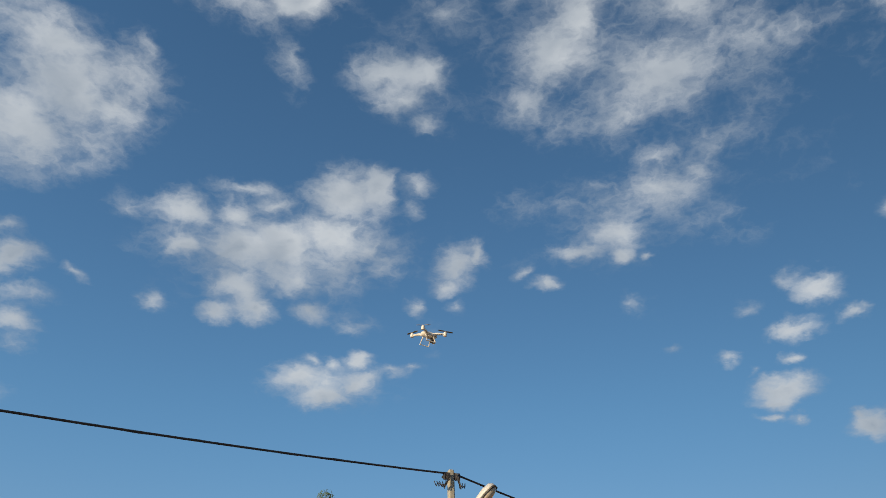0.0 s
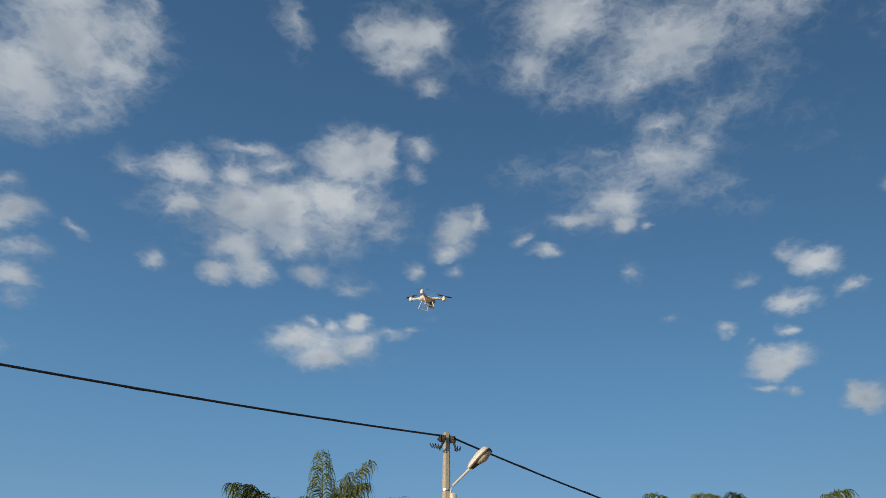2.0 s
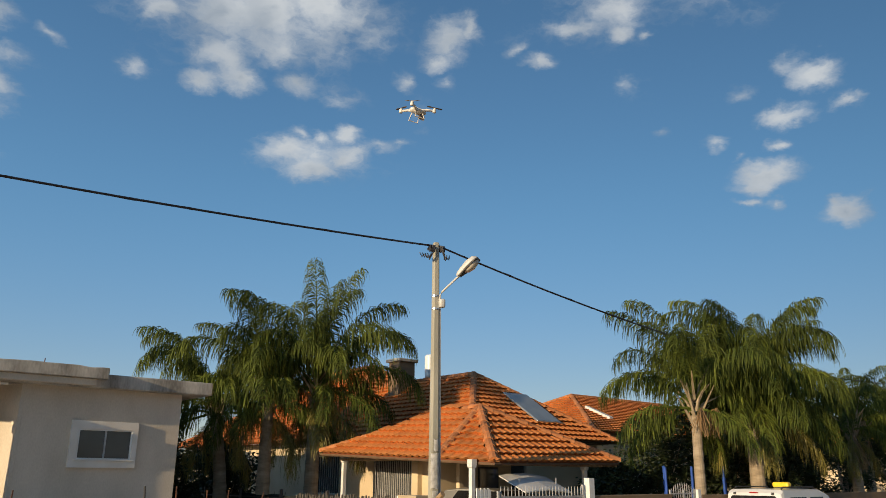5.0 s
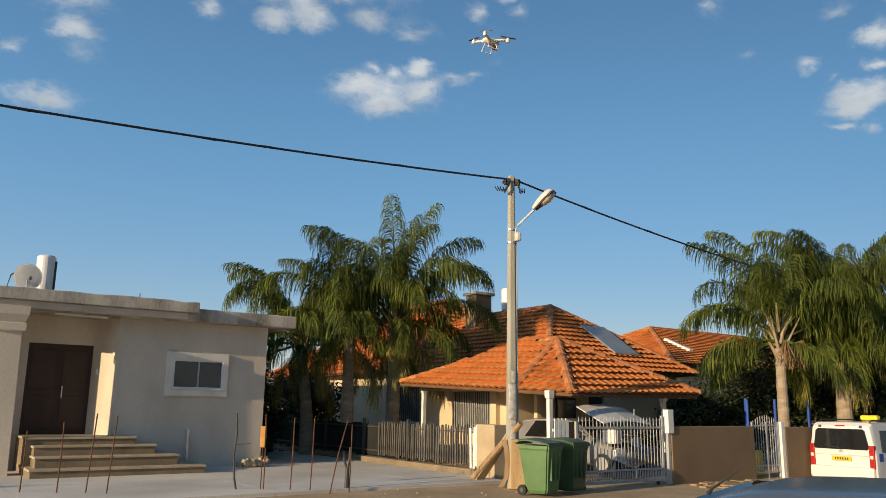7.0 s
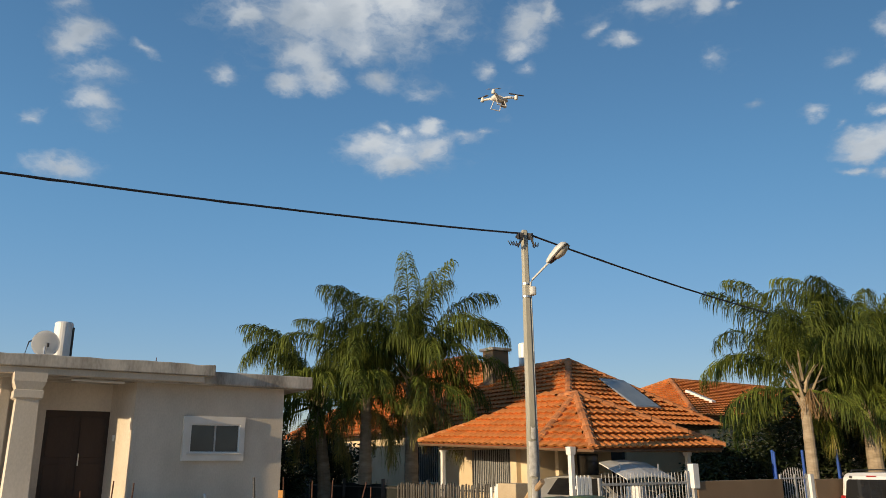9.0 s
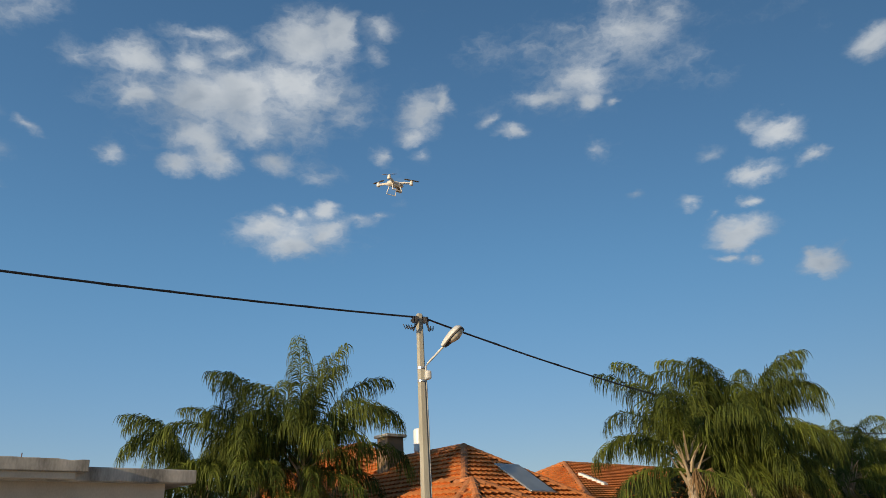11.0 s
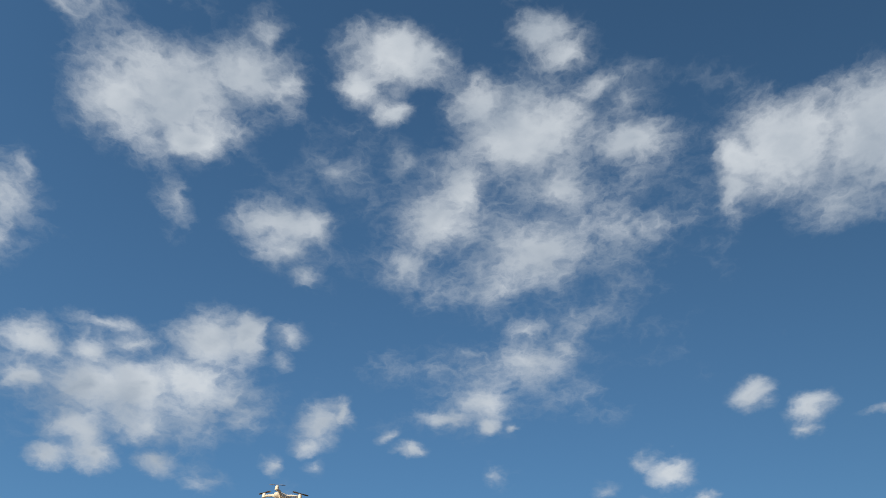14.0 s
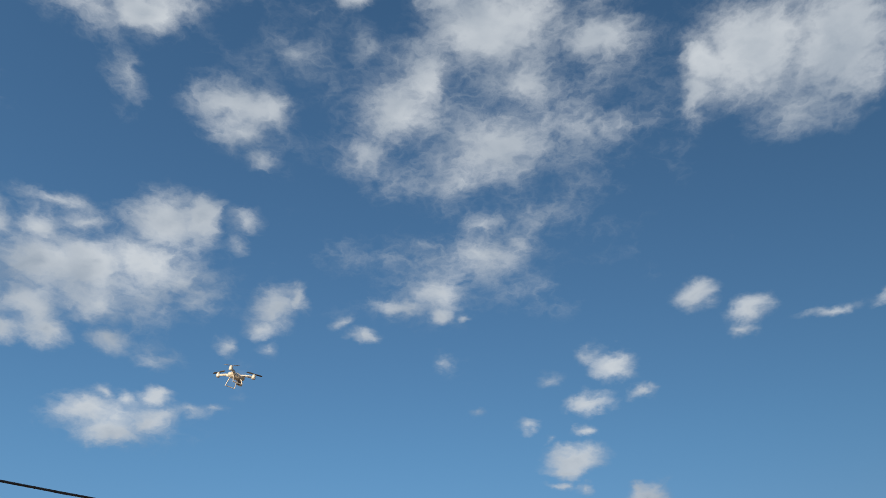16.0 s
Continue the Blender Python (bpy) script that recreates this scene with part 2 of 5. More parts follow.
# ---- materials ----
def surface(name, low, high, scale=6.0, rough=0.8, bump=0.15, metal=0.0, fine=60.0, spread=0.0, stretch=(1, 1, 1), island=False, sheen=0.0):
    """Two-scale mottled paint, plaster, stone, leaf or metal; spread varies it from piece to piece."""
    m = bpy.data.materials.new(name)
    m.use_nodes = True
    nt = m.node_tree
    b = nt.nodes["Principled BSDF"]
    tc = nt.nodes.new("ShaderNodeTexCoord")
    mp = nt.nodes.new("ShaderNodeMapping")
    mp.inputs["Scale"].default_value = stretch
    nt.links.new(tc.outputs["Object"], mp.inputs["Vector"])
    big, small = nt.nodes.new("ShaderNodeTexNoise"), nt.nodes.new("ShaderNodeTexNoise")
    big.inputs["Scale"].default_value, big.inputs["Detail"].default_value = scale, 5.0
    small.inputs["Scale"].default_value, small.inputs["Detail"].default_value = fine, 3.0
    for n in (big, small):
        nt.links.new(mp.outputs[0], n.inputs["Vector"])
    mix = nt.nodes.new("ShaderNodeMath")
    mix.operation = "MULTIPLY_ADD"
    nt.links.new(small.outputs["Fac"], mix.inputs[0])
    mix.inputs[1].default_value = 0.35
    nt.links.new(big.outputs["Fac"], mix.inputs[2])
    ramp = nt.nodes.new("ShaderNodeMapRange")
    ramp.inputs["From Min"].default_value, ramp.inputs["From Max"].default_value = 0.45, 0.9
    nt.links.new(mix.outputs[0], ramp.inputs["Value"])
    col = nt.nodes.new("ShaderNodeMix")
    col.data_type = "RGBA"
    col.inputs[6].default_value, col.inputs[7].default_value = (*low, 1), (*high, 1)
    nt.links.new(ramp.outputs[0], col.inputs[0])
    out = col.outputs[2]
    if spread:
        if island:
            rnd = nt.nodes.new("ShaderNodeNewGeometry").outputs["Random Per Island"]
        else:
            rnd = nt.nodes.new("ShaderNodeObjectInfo").outputs["Random"]
        k = nt.nodes.new("ShaderNodeMapRange")
        k.inputs["To Min"].default_value, k.inputs["To Max"].default_value = 1 - spread, 1 + spread
        nt.links.new(rnd, k.inputs["Value"])
        hs = nt.nodes.new("ShaderNodeHueSaturation")
        nt.links.new(k.outputs[0], hs.inputs["Value"])
        nt.links.new(out, hs.inputs["Color"])
        out = hs.outputs[0]
    nt.links.new(out, b.inputs["Base Color"])
    b.inputs["Roughness"].default_value, b.inputs["Metallic"].default_value = rough, metal
    if bump:
        bp = nt.nodes.new("ShaderNodeBump")
        bp.inputs["Strength"].default_value, bp.inputs["Distance"].default_value = bump, 0.02
        nt.links.new(mix.outputs[0], bp.inputs["Height"])
        nt.links.new(bp.outputs[0], b.inputs["Normal"])
    if sheen:
        tr = nt.nodes.new("ShaderNodeBsdfTranslucent")
        nt.links.new(out, tr.inputs["Color"])
        ms = nt.nodes.new("ShaderNodeMixShader")
        ms.inputs[0].default_value = sheen
        nt.links.new(b.outputs[0], ms.inputs[1])
        nt.links.new(tr.outputs[0], ms.inputs[2])
        nt.links.new(ms.outputs[0], nt.nodes["Material Output"].inputs["Surface"])
    return m


def glass_dark(name, col):
    m = surface(name, col, tuple(c * 1.4 for c in col), 2.0, 0.06, 0.0)
    m.node_tree.nodes["Principled BSDF"].inputs["Specular IOR Level"].default_value = 0.8
    return m


DIRT = surface("sandy_dirt", (0.30, 0.20, 0.11), (0.50, 0.365, 0.22), 0.7, 0.95, 0.5, fine=14.0)
ASPHALT = surface("asphalt", (0.045, 0.045, 0.047), (0.085, 0.08, 0.075), 1.2, 0.9, 0.4, fine=80.0)
CONCRETE = surface("driveway_concrete", (0.46, 0.42, 0.36), (0.72, 0.67, 0.59), 0.38, 0.9, 0.2, fine=18.0)
PAVER = surface("tan_paving_block", (0.22, 0.15, 0.088), (0.34, 0.245, 0.15), 2.5, 0.95, 0.4, fine=30.0)
KERB = surface("kerb_concrete", (0.36, 0.27, 0.17), (0.5, 0.4, 0.27), 1.6, 0.9, 0.3, fine=30.0)
PLASTER = surface("grey_plaster", (0.46, 0.40, 0.32), (0.68, 0.60, 0.50), 0.9, 0.9, 0.2, fine=30.0, stretch=(1, 1, 0.5))
SLAB = surface("stained_concrete", (0.20, 0.185, 0.16), (0.58, 0.54, 0.48), 1.9, 0.95, 0.4, fine=22.0, stretch=(1, 1, 0.35))
STEP = surface("travertine_step", (0.34, 0.265, 0.18), (0.50, 0.41, 0.29), 2.4, 0.75, 0.2, fine=30.0)
# darkened tan: the shade on the upright step faces is in the colour
RISER = surface("tan_darkened_for_shade", (0.16, 0.12, 0.075), (0.28, 0.215, 0.14), 1.6, 0.9, 0.3, fine=26.0)
SLATG = surface("weathered_grey_slat", (0.045, 0.04, 0.036), (0.12, 0.108, 0.092), 3.0, 0.85, 0.3, spread=0.35)
DOOR = surface("dark_brown_door", (0.040, 0.024, 0.017), (0.062, 0.038, 0.027), 3.0, 0.75, 0.1, stretch=(1, 1, 0.2))
FRAME = surface("window_frame_plaster", (0.62, 0.58, 0.52), (0.74, 0.70, 0.64), 2.0, 0.8, 0.1)
PANE = glass_dark("dark_window_pane", (0.055, 0.058, 0.06))
BLIND = surface("grey_shutter", (0.13, 0.13, 0.13), (0.19, 0.185, 0.18), 2.0, 0.6, 0.1)
CREAM = surface("cream_plaster", (0.55, 0.43, 0.28), (0.68, 0.56, 0.39), 0.9, 0.9, 0.15, fine=40.0)
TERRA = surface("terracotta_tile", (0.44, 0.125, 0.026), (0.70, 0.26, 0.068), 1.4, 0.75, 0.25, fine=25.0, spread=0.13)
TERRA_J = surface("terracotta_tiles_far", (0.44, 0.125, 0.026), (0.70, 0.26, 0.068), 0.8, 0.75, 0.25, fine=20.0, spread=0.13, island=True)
# underlay kept much darker than the tiles, painting the shade in their gaps
TERRA_U = surface("roof_underlay_gap_shade", (0.20, 0.058, 0.021), (0.30, 0.09, 0.032), 1.2, 0.9, 0.2)
MORTAR = surface("ridge_tile_mortar", (0.33, 0.115, 0.04), (0.52, 0.21, 0.08), 2.5, 0.85, 0.3, fine=25.0, spread=0.2)
WHITE = surface("white_paint", (0.66, 0.65, 0.62), (0.80, 0.79, 0.77), 3.0, 0.5, 0.08)
GALV = surface("galvanised_white_bars", (0.30, 0.30, 0.295), (0.46, 0.455, 0.445), 4.0, 0.5, 0.1)
IRON = surface("black_iron", (0.03, 0.03, 0.032), (0.06, 0.055, 0.05), 6.0, 0.6, 0.2)
NET = surface("dark_shade_cloth", (0.006, 0.008, 0.007), (0.016, 0.018, 0.015), 3.0, 0.95, 0.3, fine=90.0)
RUST = surface("rusty_rebar", (0.07, 0.03, 0.018), (0.15, 0.065, 0.035), 12.0, 0.9, 0.4)
TANWALL = surface("brown_render", (0.19, 0.125, 0.072), (0.245, 0.163, 0.098), 0.8, 0.95, 0.2, fine=50.0)
CONPOLE = surface("pole_concrete", (0.25, 0.24, 0.195), (0.43, 0.41, 0.345), 2.5, 0.9, 0.3, stretch=(1, 1, 0.25))
POSTER = surface("torn_paper", (0.5, 0.49, 0.47), (0.85, 0.84, 0.82), 9.0, 0.8, 0.1)
CABLE = surface("black_cable", (0.012, 0.012, 0.016), (0.03, 0.03, 0.036), 8.0, 0.55, 0.1)
LAMPGREY = surface("lamp_housing", (0.5, 0.5, 0.48), (0.64, 0.63, 0.6), 4.0, 0.45, 0.05)
LENS = surface("frosted_lamp_bowl", (0.52, 0.46, 0.37), (0.66, 0.6, 0.5), 5.0, 0.25, 0.0)
BINGREEN = surface("green_bin_plastic", (0.06, 0.135, 0.045), (0.10, 0.20, 0.075), 2.2, 0.5, 0.08)
# lid green, doubling as painted shade on the second bin's body
BINDARK = surface("dark_green_lid_and_shaded_bin", (0.032, 0.07, 0.03), (0.05, 0.10, 0.044), 3.0, 0.45, 0.08)
RUBBER = surface("black_rubber", (0.012, 0.012, 0.012), (0.028, 0.028, 0.028), 9.0, 0.85, 0.2)
WOOD = surface("weathered_timber", (0.24, 0.145, 0.075), (0.42, 0.29, 0.17), 3.0, 0.85, 0.4, stretch=(6, 6, 0.8))
# eave wood darkened to draw the shadow line under the tiles
EAVE_SHADE = surface("eave_wood_in_shadow_tone", (0.09, 0.05, 0.028), (0.17, 0.10, 0.055), 4.0, 0.85, 0.3)
SAWN = surface("sawn_board", (0.42, 0.27, 0.13), (0.56, 0.40, 0.22), 3.0, 0.85, 0.3, stretch=(5, 5, 0.6))
ORANGEP = surface("orange_wood_stub", (0.45, 0.20, 0.05), (0.58, 0.30, 0.09), 6.0, 0.8, 0.3)
VANWHITE = surface("white_car_paint", (0.62, 0.62, 0.61), (0.70, 0.70, 0.69), 1.0, 0.22, 0.0)
# car paint darkened to stand in for the carport's shade
SILVER = surface("silver_paint_dimmed_for_shade", (0.20, 0.20, 0.20), (0.27, 0.27, 0.265), 1.0, 0.3, 0.0)
CARGREY = surface("grey_blue_car_paint", (0.10, 0.125, 0.165), (0.135, 0.165, 0.21), 1.2, 0.25, 0.0, metal=0.4)
CARGLASS = glass_dark("car_glass", (0.012, 0.013, 0.015))
REDLAMP = surface("red_tail_lamp", (0.28, 0.012, 0.012), (0.45, 0.03, 0.025), 8.0, 0.2, 0.0)
CLEARLAMP = surface("clear_tail_lamp", (0.6, 0.55, 0.52), (0.72, 0.68, 0.64), 8.0, 0.2, 0.0)
YELLOW = surface("yellow_plate", (0.68, 0.42, 0.02), (0.78, 0.52, 0.04), 5.0, 0.45, 0.0)
TAXIYEL = surface("yellow_roof_sign", (0.75, 0.52, 0.02), (0.85, 0.62, 0.05), 5.0, 0.4, 0.0)
BLUE = surface("blue_painted_steel", (0.015, 0.06, 0.30), (0.03, 0.10, 0.42), 4.0, 0.45, 0.1)
BARK = surface("palm_bark", (0.20, 0.155, 0.105), (0.40, 0.325, 0.24), 3.0, 0.95, 0.5, stretch=(1, 1, 3.0))
BOOT = surface("dry_leaf_base", (0.17, 0.125, 0.07), (0.38, 0.31, 0.21), 4.0, 0.9, 0.4)
FROND = surface("palm_frond_green", (0.014, 0.028, 0.006), (0.135, 0.165, 0.026), 0.9, 0.7, 0.0, spread=0.55, island=True, sheen=0.08)
FROND.node_tree.nodes["Principled BSDF"].inputs["Specular IOR Level"].default_value = 0.2
FRONDY = surface("yellowing_frond", (0.13, 0.115, 0.025), (0.27, 0.23, 0.05), 1.2, 0.5, 0.0, spread=0.4, island=True, sheen=0.2)
DEAD = surface("dead_brown_frond", (0.17, 0.10, 0.045), (0.30, 0.19, 0.09), 1.2, 0.8, 0.0, spread=0.3, island=True, sheen=0.15)
LEAF = surface("dark_shrub_leaf", (0.010, 0.02, 0.006), (0.045, 0.062, 0.016), 1.1, 0.55, 0.0, spread=0.4, island=True, sheen=0.25)
TANK = surface("white_tank_enamel", (0.66, 0.66, 0.65), (0.78, 0.78, 0.77), 2.0, 0.35, 0.05)
# glass paled: the sky's reflection is put into the base colour
PANEL = surface("solar_glass_with_sky_reflection", (0.17, 0.20, 0.22), (0.25, 0.28, 0.30), 1.5, 0.3, 0.0)
ALU = surface("aluminium", (0.55, 0.55, 0.56), (0.68, 0.68, 0.69), 6.0, 0.35, 0.05, metal=0.8)
DRONEW = surface("drone_plastic", (0.62, 0.58, 0.52), (0.74, 0.70, 0.64), 12.0, 0.4, 0.0)
DRONED = surface("drone_dark_plastic", (0.07, 0.055, 0.045), (0.12, 0.10, 0.085), 12.0, 0.45, 0.0)
TARP = surface("white_tarpaulin", (0.48, 0.475, 0.46), (0.60, 0.595, 0.58), 2.0, 0.6, 0.2)


# ---- builders ----
def bbox(bm, x0, x1, y0, y1, z0, z1, m=None, bevel=0.0):
    r = bmesh.ops.create_cube(bm, size=1, matrix=Matrix.Translation(((x0 + x1) / 2, (y0 + y1) / 2, (z0 + z1) / 2)) @ Matrix.Diagonal((x1 - x0, y1 - y0, z1 - z0, 1)))
    vs = r["verts"]
    if bevel:
        es = list({e for v in vs for e in v.link_edges})
        out = bmesh.ops.bevel(bm, geom=es, offset=bevel, segments=2, profile=0.5, affect="EDGES")
        vs = list({v for f in out["faces"] for v in f.verts} | {v for v in vs if v.is_valid})
    if m is not None:
        bmesh.ops.transform(bm, matrix=m, verts=vs)
    return vs


def box(x0, x1, y0, y1, z0, z1, bevel=0.0):
    bm = bmesh.new()
    bbox(bm, x0, x1, y0, y1, z0, z1, None, bevel)
    return bm


def tube(bm, pts, radii, seg=8, cap=True):
    """A round bar through pts, with a radius for each."""
    pts = [Vector(p) for p in pts]
    if isinstance(radii, (int, float)):
        radii = [radii] * len(pts)
    rings = []
    for i, p in enumerate(pts):
        d = (pts[min(i + 1, len(pts) - 1)] - pts[max(i - 1, 0)]).normalized()
        side = d.cross(Vector((0, 0, 1)) if abs(d.z) < 0.95 else Vector((1, 0, 0))).normalized()
        top = side.cross(d)
        rings.append([bm.verts.new(p + (side * math.cos(a) + top * math.sin(a)) * radii[i]) for a in (2 * math.pi * k / seg for k in range(seg))])
    for a, b in zip(rings, rings[1:]):
        for k in range(seg):
            bm.faces.new((a[k], a[(k + 1) % seg], b[(k + 1) % seg], b[k]))
    if cap:
        bm.faces.new(rings[0][::-1])
        bm.faces.new(rings[-1])
    return bm


def bar(pts, radii, seg=8):
    return tube(bmesh.new(), pts, radii, seg)


def loft(sections, closed=True):
    """A skin over equal-length loops of points, with its ends capped."""
    bm = bmesh.new()
    rings = [[bm.verts.new(p) for p in s] for s in sections]
    n = len(rings[0])
    for a, b in zip(rings, rings[1:]):
        for k in range(n):
            bm.faces.new((a[k], a[(k + 1) % n], b[(k + 1) % n], b[k]))
    if closed:
        bm.faces.new(rings[0][::-1])
        bm.faces.new(rings[-1])
    bmesh.ops.recalc_face_normals(bm, faces=bm.faces)
    return bm


def prism(poly, z0, z1):
    return loft([[(x, y, z0) for x, y in poly], [(x, y, z1) for x, y in poly]])


def mesh_of(name, bm, mat, smooth=False):
    me = bpy.data.meshes.new(name)
    bmesh.ops.recalc_face_normals(bm, faces=bm.faces)
    bm.to_mesh(me)
    bm.free()
    me.materials.append(mat)
    if smooth:
        me.shade_smooth()
    return me


def part(name, bm, mat, parent, label="", smooth=False, m=None):
    ob = new(name, bm if isinstance(bm, bpy.types.Mesh) else mesh_of(name, bm, mat, smooth))
    ob.parent = parent
    if m is not None:
        ob.matrix_basis = m
    return tagged(ob, label)


def thing(name, label, category, m, group="", kind=""):
    ob = new(name)
    ob.matrix_basis = m
    ob.empty_display_size = 0.2
    return tagged(ob, label, category, group, kind)


def solid(name, bm, mat, m, label="", category="", kind="", smooth=False):
    ob = new(name, mesh_of(name, bm, mat, smooth))
    ob.matrix_basis = m
    return tagged(ob, label, category, "", kind)


def on_street(u, v, z=0.0, turn=0.0):
    return STREET @ pose(u, v, z, 0, 0, turn)


def level(u, v):
    """Height of the ground: the road lies lower than the plots."""
    def ease(x):
        x = min(max(x, 0.0), 1.0)
        return x * x * (3 - 2 * x)
    return -0.36 * ease((u - 4.5) / 5.0) * ease((-1.6 - v) / 1.2) - 0.14 * ease((-v - 6.0) / 4.0)


# ---- ground ----
def ground_sheet():
    bm = bmesh.new()
    us = [-900, -300, -120, -60, -40] + [-30 + i for i in range(61)] + [40, 60, 120, 300, 900]
    vs = [-900, -300, -120, -60, -40] + [-30 + 0.8 * i for i in range(76)] + [40, 60, 120, 300, 900]
    grid = [[bm.verts.new((u, v, level(u, v) + (0.02 * noise.noise((u * 0.7, v * 0.7, 0.3)) - 0.012 if abs(u) < 30 and abs(v) < 30 else -0.02))) for v in vs] for u in us]
    for i in range(len(us) - 1):
        for j in range(len(vs) - 1):
            bm.faces.new((grid[i][j], grid[i + 1][j], grid[i + 1][j + 1], grid[i][j + 1]))
    return bm


solid("ground", ground_sheet(), DIRT, STREET, "bare sandy dirt ground along the street", "ground", "structure", True)
bm = bmesh.new()
for v0, v1 in ((-11.0, -6.2),):
    bbox(bm, -120, 120, v0, v1, -0.30, -0.105)
solid("road", bm, ASPHALT, STREET, "worn dark asphalt street lying between the plots", "road", "structure")
drive = thing("pavement", "pale grey concrete driveway beside the flat-roofed house", "pavement", STREET, kind="structure")
for i, (u0, u1) in enumerate(((-16.0, -9.4), (-9.394, -5.2), (-5.194, -1.4), (-1.394, 0.45))):
    for v0, v1 in ((0.55, 4.2), (4.206, 9.0), (9.006, 22.0)):
        if u0 < -3 and v1 > 9.5:
            continue
        part("slab", box(u0, u1, v0, v1, -0.1, 0.055), CONCRETE, drive)
bm = bmesh.new()
for i in range(30):
    u, v = random.uniform(-9, 1.5), random.uniform(-2.0, 0.6)
    s = random.uniform(0.012, 0.03)
    bmesh.ops.create_icosphere(bm, subdivisions=1, radius=s, matrix=Matrix.Translation((u, v, level(u, v) + s * 0.4)) @ Matrix.Diagonal((1, 1, 0.6, 1)))
solid("gravel", bm, KERB, STREET, "scattered small stones and rubble on the dirt", "gravel", "stuff")
pav = thing("pavement", "patch of tan paving blocks outside the brown wall", "pavement", STREET, kind="structure")
me = mesh_of("paver", box(-0.094, 0.094, -0.094, 0.094, -0.06, 0.02, 0.01), PAVER)
prnd = random.Random(12)
for i in range(15):
    for j in range(7):
        rim = i in (0, 1, 13, 14) or j in (0, 6)
        if prnd.random() < (0.45 if rim else 0.06):
            continue
        u, v = 3.9 + 0.2 * i, -2.85 + 0.2 * j
        part("paver", me, None, pav, m=pose(u, v, level(u, v) + prnd.uniform(-0.012, 0.014), prnd.uniform(-2, 2), prnd.uniform(-2, 2), prnd.uniform(-4, 4)))


# ---- flat-roofed grey house ----
def grey_house():
    h = thing("house", "flat-roofed grey plastered house with a canopy over its entrance", "house", STREET)
    F = 7.0      # plane of the front wall
    t = 0.22

    def piece(*dims):
        part("wall", box(*dims), PLASTER, h)

    # front wall beside the entrance, with the window opening
    for x0, x1, z0, z1 in ((-6.75, -5.44, 0, 3.78), (-4.13, -2.9, 0, 3.78), (-5.44, -4.13, 0, 2.06), (-5.44, -4.13, 2.78, 3.78)):
        piece(x0, x1, F, F + t, z0, z1)
    piece(-2.9 - t, -2.9, F + t, 17, 0, 3.78)           # side wall
    part("wall", prism([(-6.84, 7.0), (-6.752, 7.002), (-6.752, 8.25), (-7.2, 8.25), (-7.2, 8.05)], 0.0, 3.78), PLASTER, h)   # splayed cheek of the entrance
    for x0, x1, z0, z1 in ((-10.8, -8.7, 0, 3.78), (-8.7, -7.2, 3.10, 3.78)):
        piece(x0, x1, 8.05, 8.25, z0, z1)
    piece(-9.8, -9.6, 7.36, 8.05, 0.0, 3.78)
    piece(-10.8, -10.6, 8.25, 17, 0, 3.78)
    piece(-10.6, -3.12, 16.8, 17, 0, 3.78)
    part("roof", box(-11.0, -2.2, 6.65, 17.5, 3.78, 4.12, 0.03), SLAB, h, "stained concrete roof slab with a chipped edge")
    bm = box(-11.0, -5.05, 6.4, 8.6, 3.97, 4.26, 0.02)
    bmesh.ops.subdivide_edges(bm, edges=[e for e in bm.edges if e.calc_length() > 4], cuts=40)
    for v in bm.verts:
        if v.co.z > 4.15:
            v.co.z += 0.035 * noise.noise((v.co.x * 2.2, v.co.y, 0)) - 0.01
    part("canopy", bm, SLAB, h, "weathered concrete canopy with water stains")
    part("beam", box(-10.9, -5.3, 6.5, 6.66, 3.80, 3.97, 0.02), PLASTER, h)
    bm = loft([[(-9.33 + dx * w, 6.47 + dy * w, z) for dx, dy in ((-1, -1), (1, -1), (1, 1), (-1, 1))] for z, w in ((0.0, 0.30), (0.08, 0.27), (3.2, 0.23), (3.24, 0.30), (3.40, 0.30), (3.42, 0.26), (3.6, 0.33), (3.80, 0.34))])
    part("column", bm, PLASTER, h, "square plastered column with a stepped capital")
    d = part("door", box(-8.7, -7.2, 8.08, 8.15, 0.87, 3.10, 0.01), DOOR, h, "dark brown double entrance door")
    for x0, x1 in ((-8.62, -8.02), (-7.88, -7.28)):
        for z0, z1 in ((1.0, 1.8), (1.95, 2.95)):
            part("door_panel", box(x0, x1, 8.06, 8.09, z0, z1, 0.012), DOOR, d)
    part("handle", bar([(-7.86, 8.0, 1.75), (-7.86, 8.0, 2.05)], 0.015), ALU, d, "slim metal door handle")
    part("doorbell", box(-7.14, -7.08, 7.75, 7.83, 2.35, 2.5, 0.005), WHITE, h, "small white box on the wall")
    w = part("window", box(-5.42, -4.15, 7.12, 7.16, 2.08, 2.76), BLIND, h)
    bm = bmesh.new()
    for x0, x1, z0, z1 in ((-5.62, -5.44, 1.86, 2.98), (-4.13, -4.0, 1.86, 2.98), (-5.44, -4.13, 2.78, 2.98), (-5.44, -4.13, 1.86, 2.06)):
        bbox(bm, x0, x1, 6.90, 7.0, z0, z1)
    part("window_frame", bm, FRAME, w, "broad raised plaster frame")
    bm = bmesh.new()
    for x0, x1, z0, z1 in ((-5.44, -5.41, 2.06, 2.78), (-4.16, -4.13, 2.06, 2.78), (-5.41, -4.16, 2.75, 2.78), (-5.41, -4.16, 2.06, 2.09)):
        bbox(bm, x0, x1, 6.93, 7.10, z0, z1)
    part("window_frame", bm, WHITE, w, "thin white metal frame")
    for x0, x1 in ((-5.41, -4.80), (-4.76, -4.16)):
        part("pane", box(x0, x1, 6.98, 7.00, 2.09, 2.75), PANE, w)
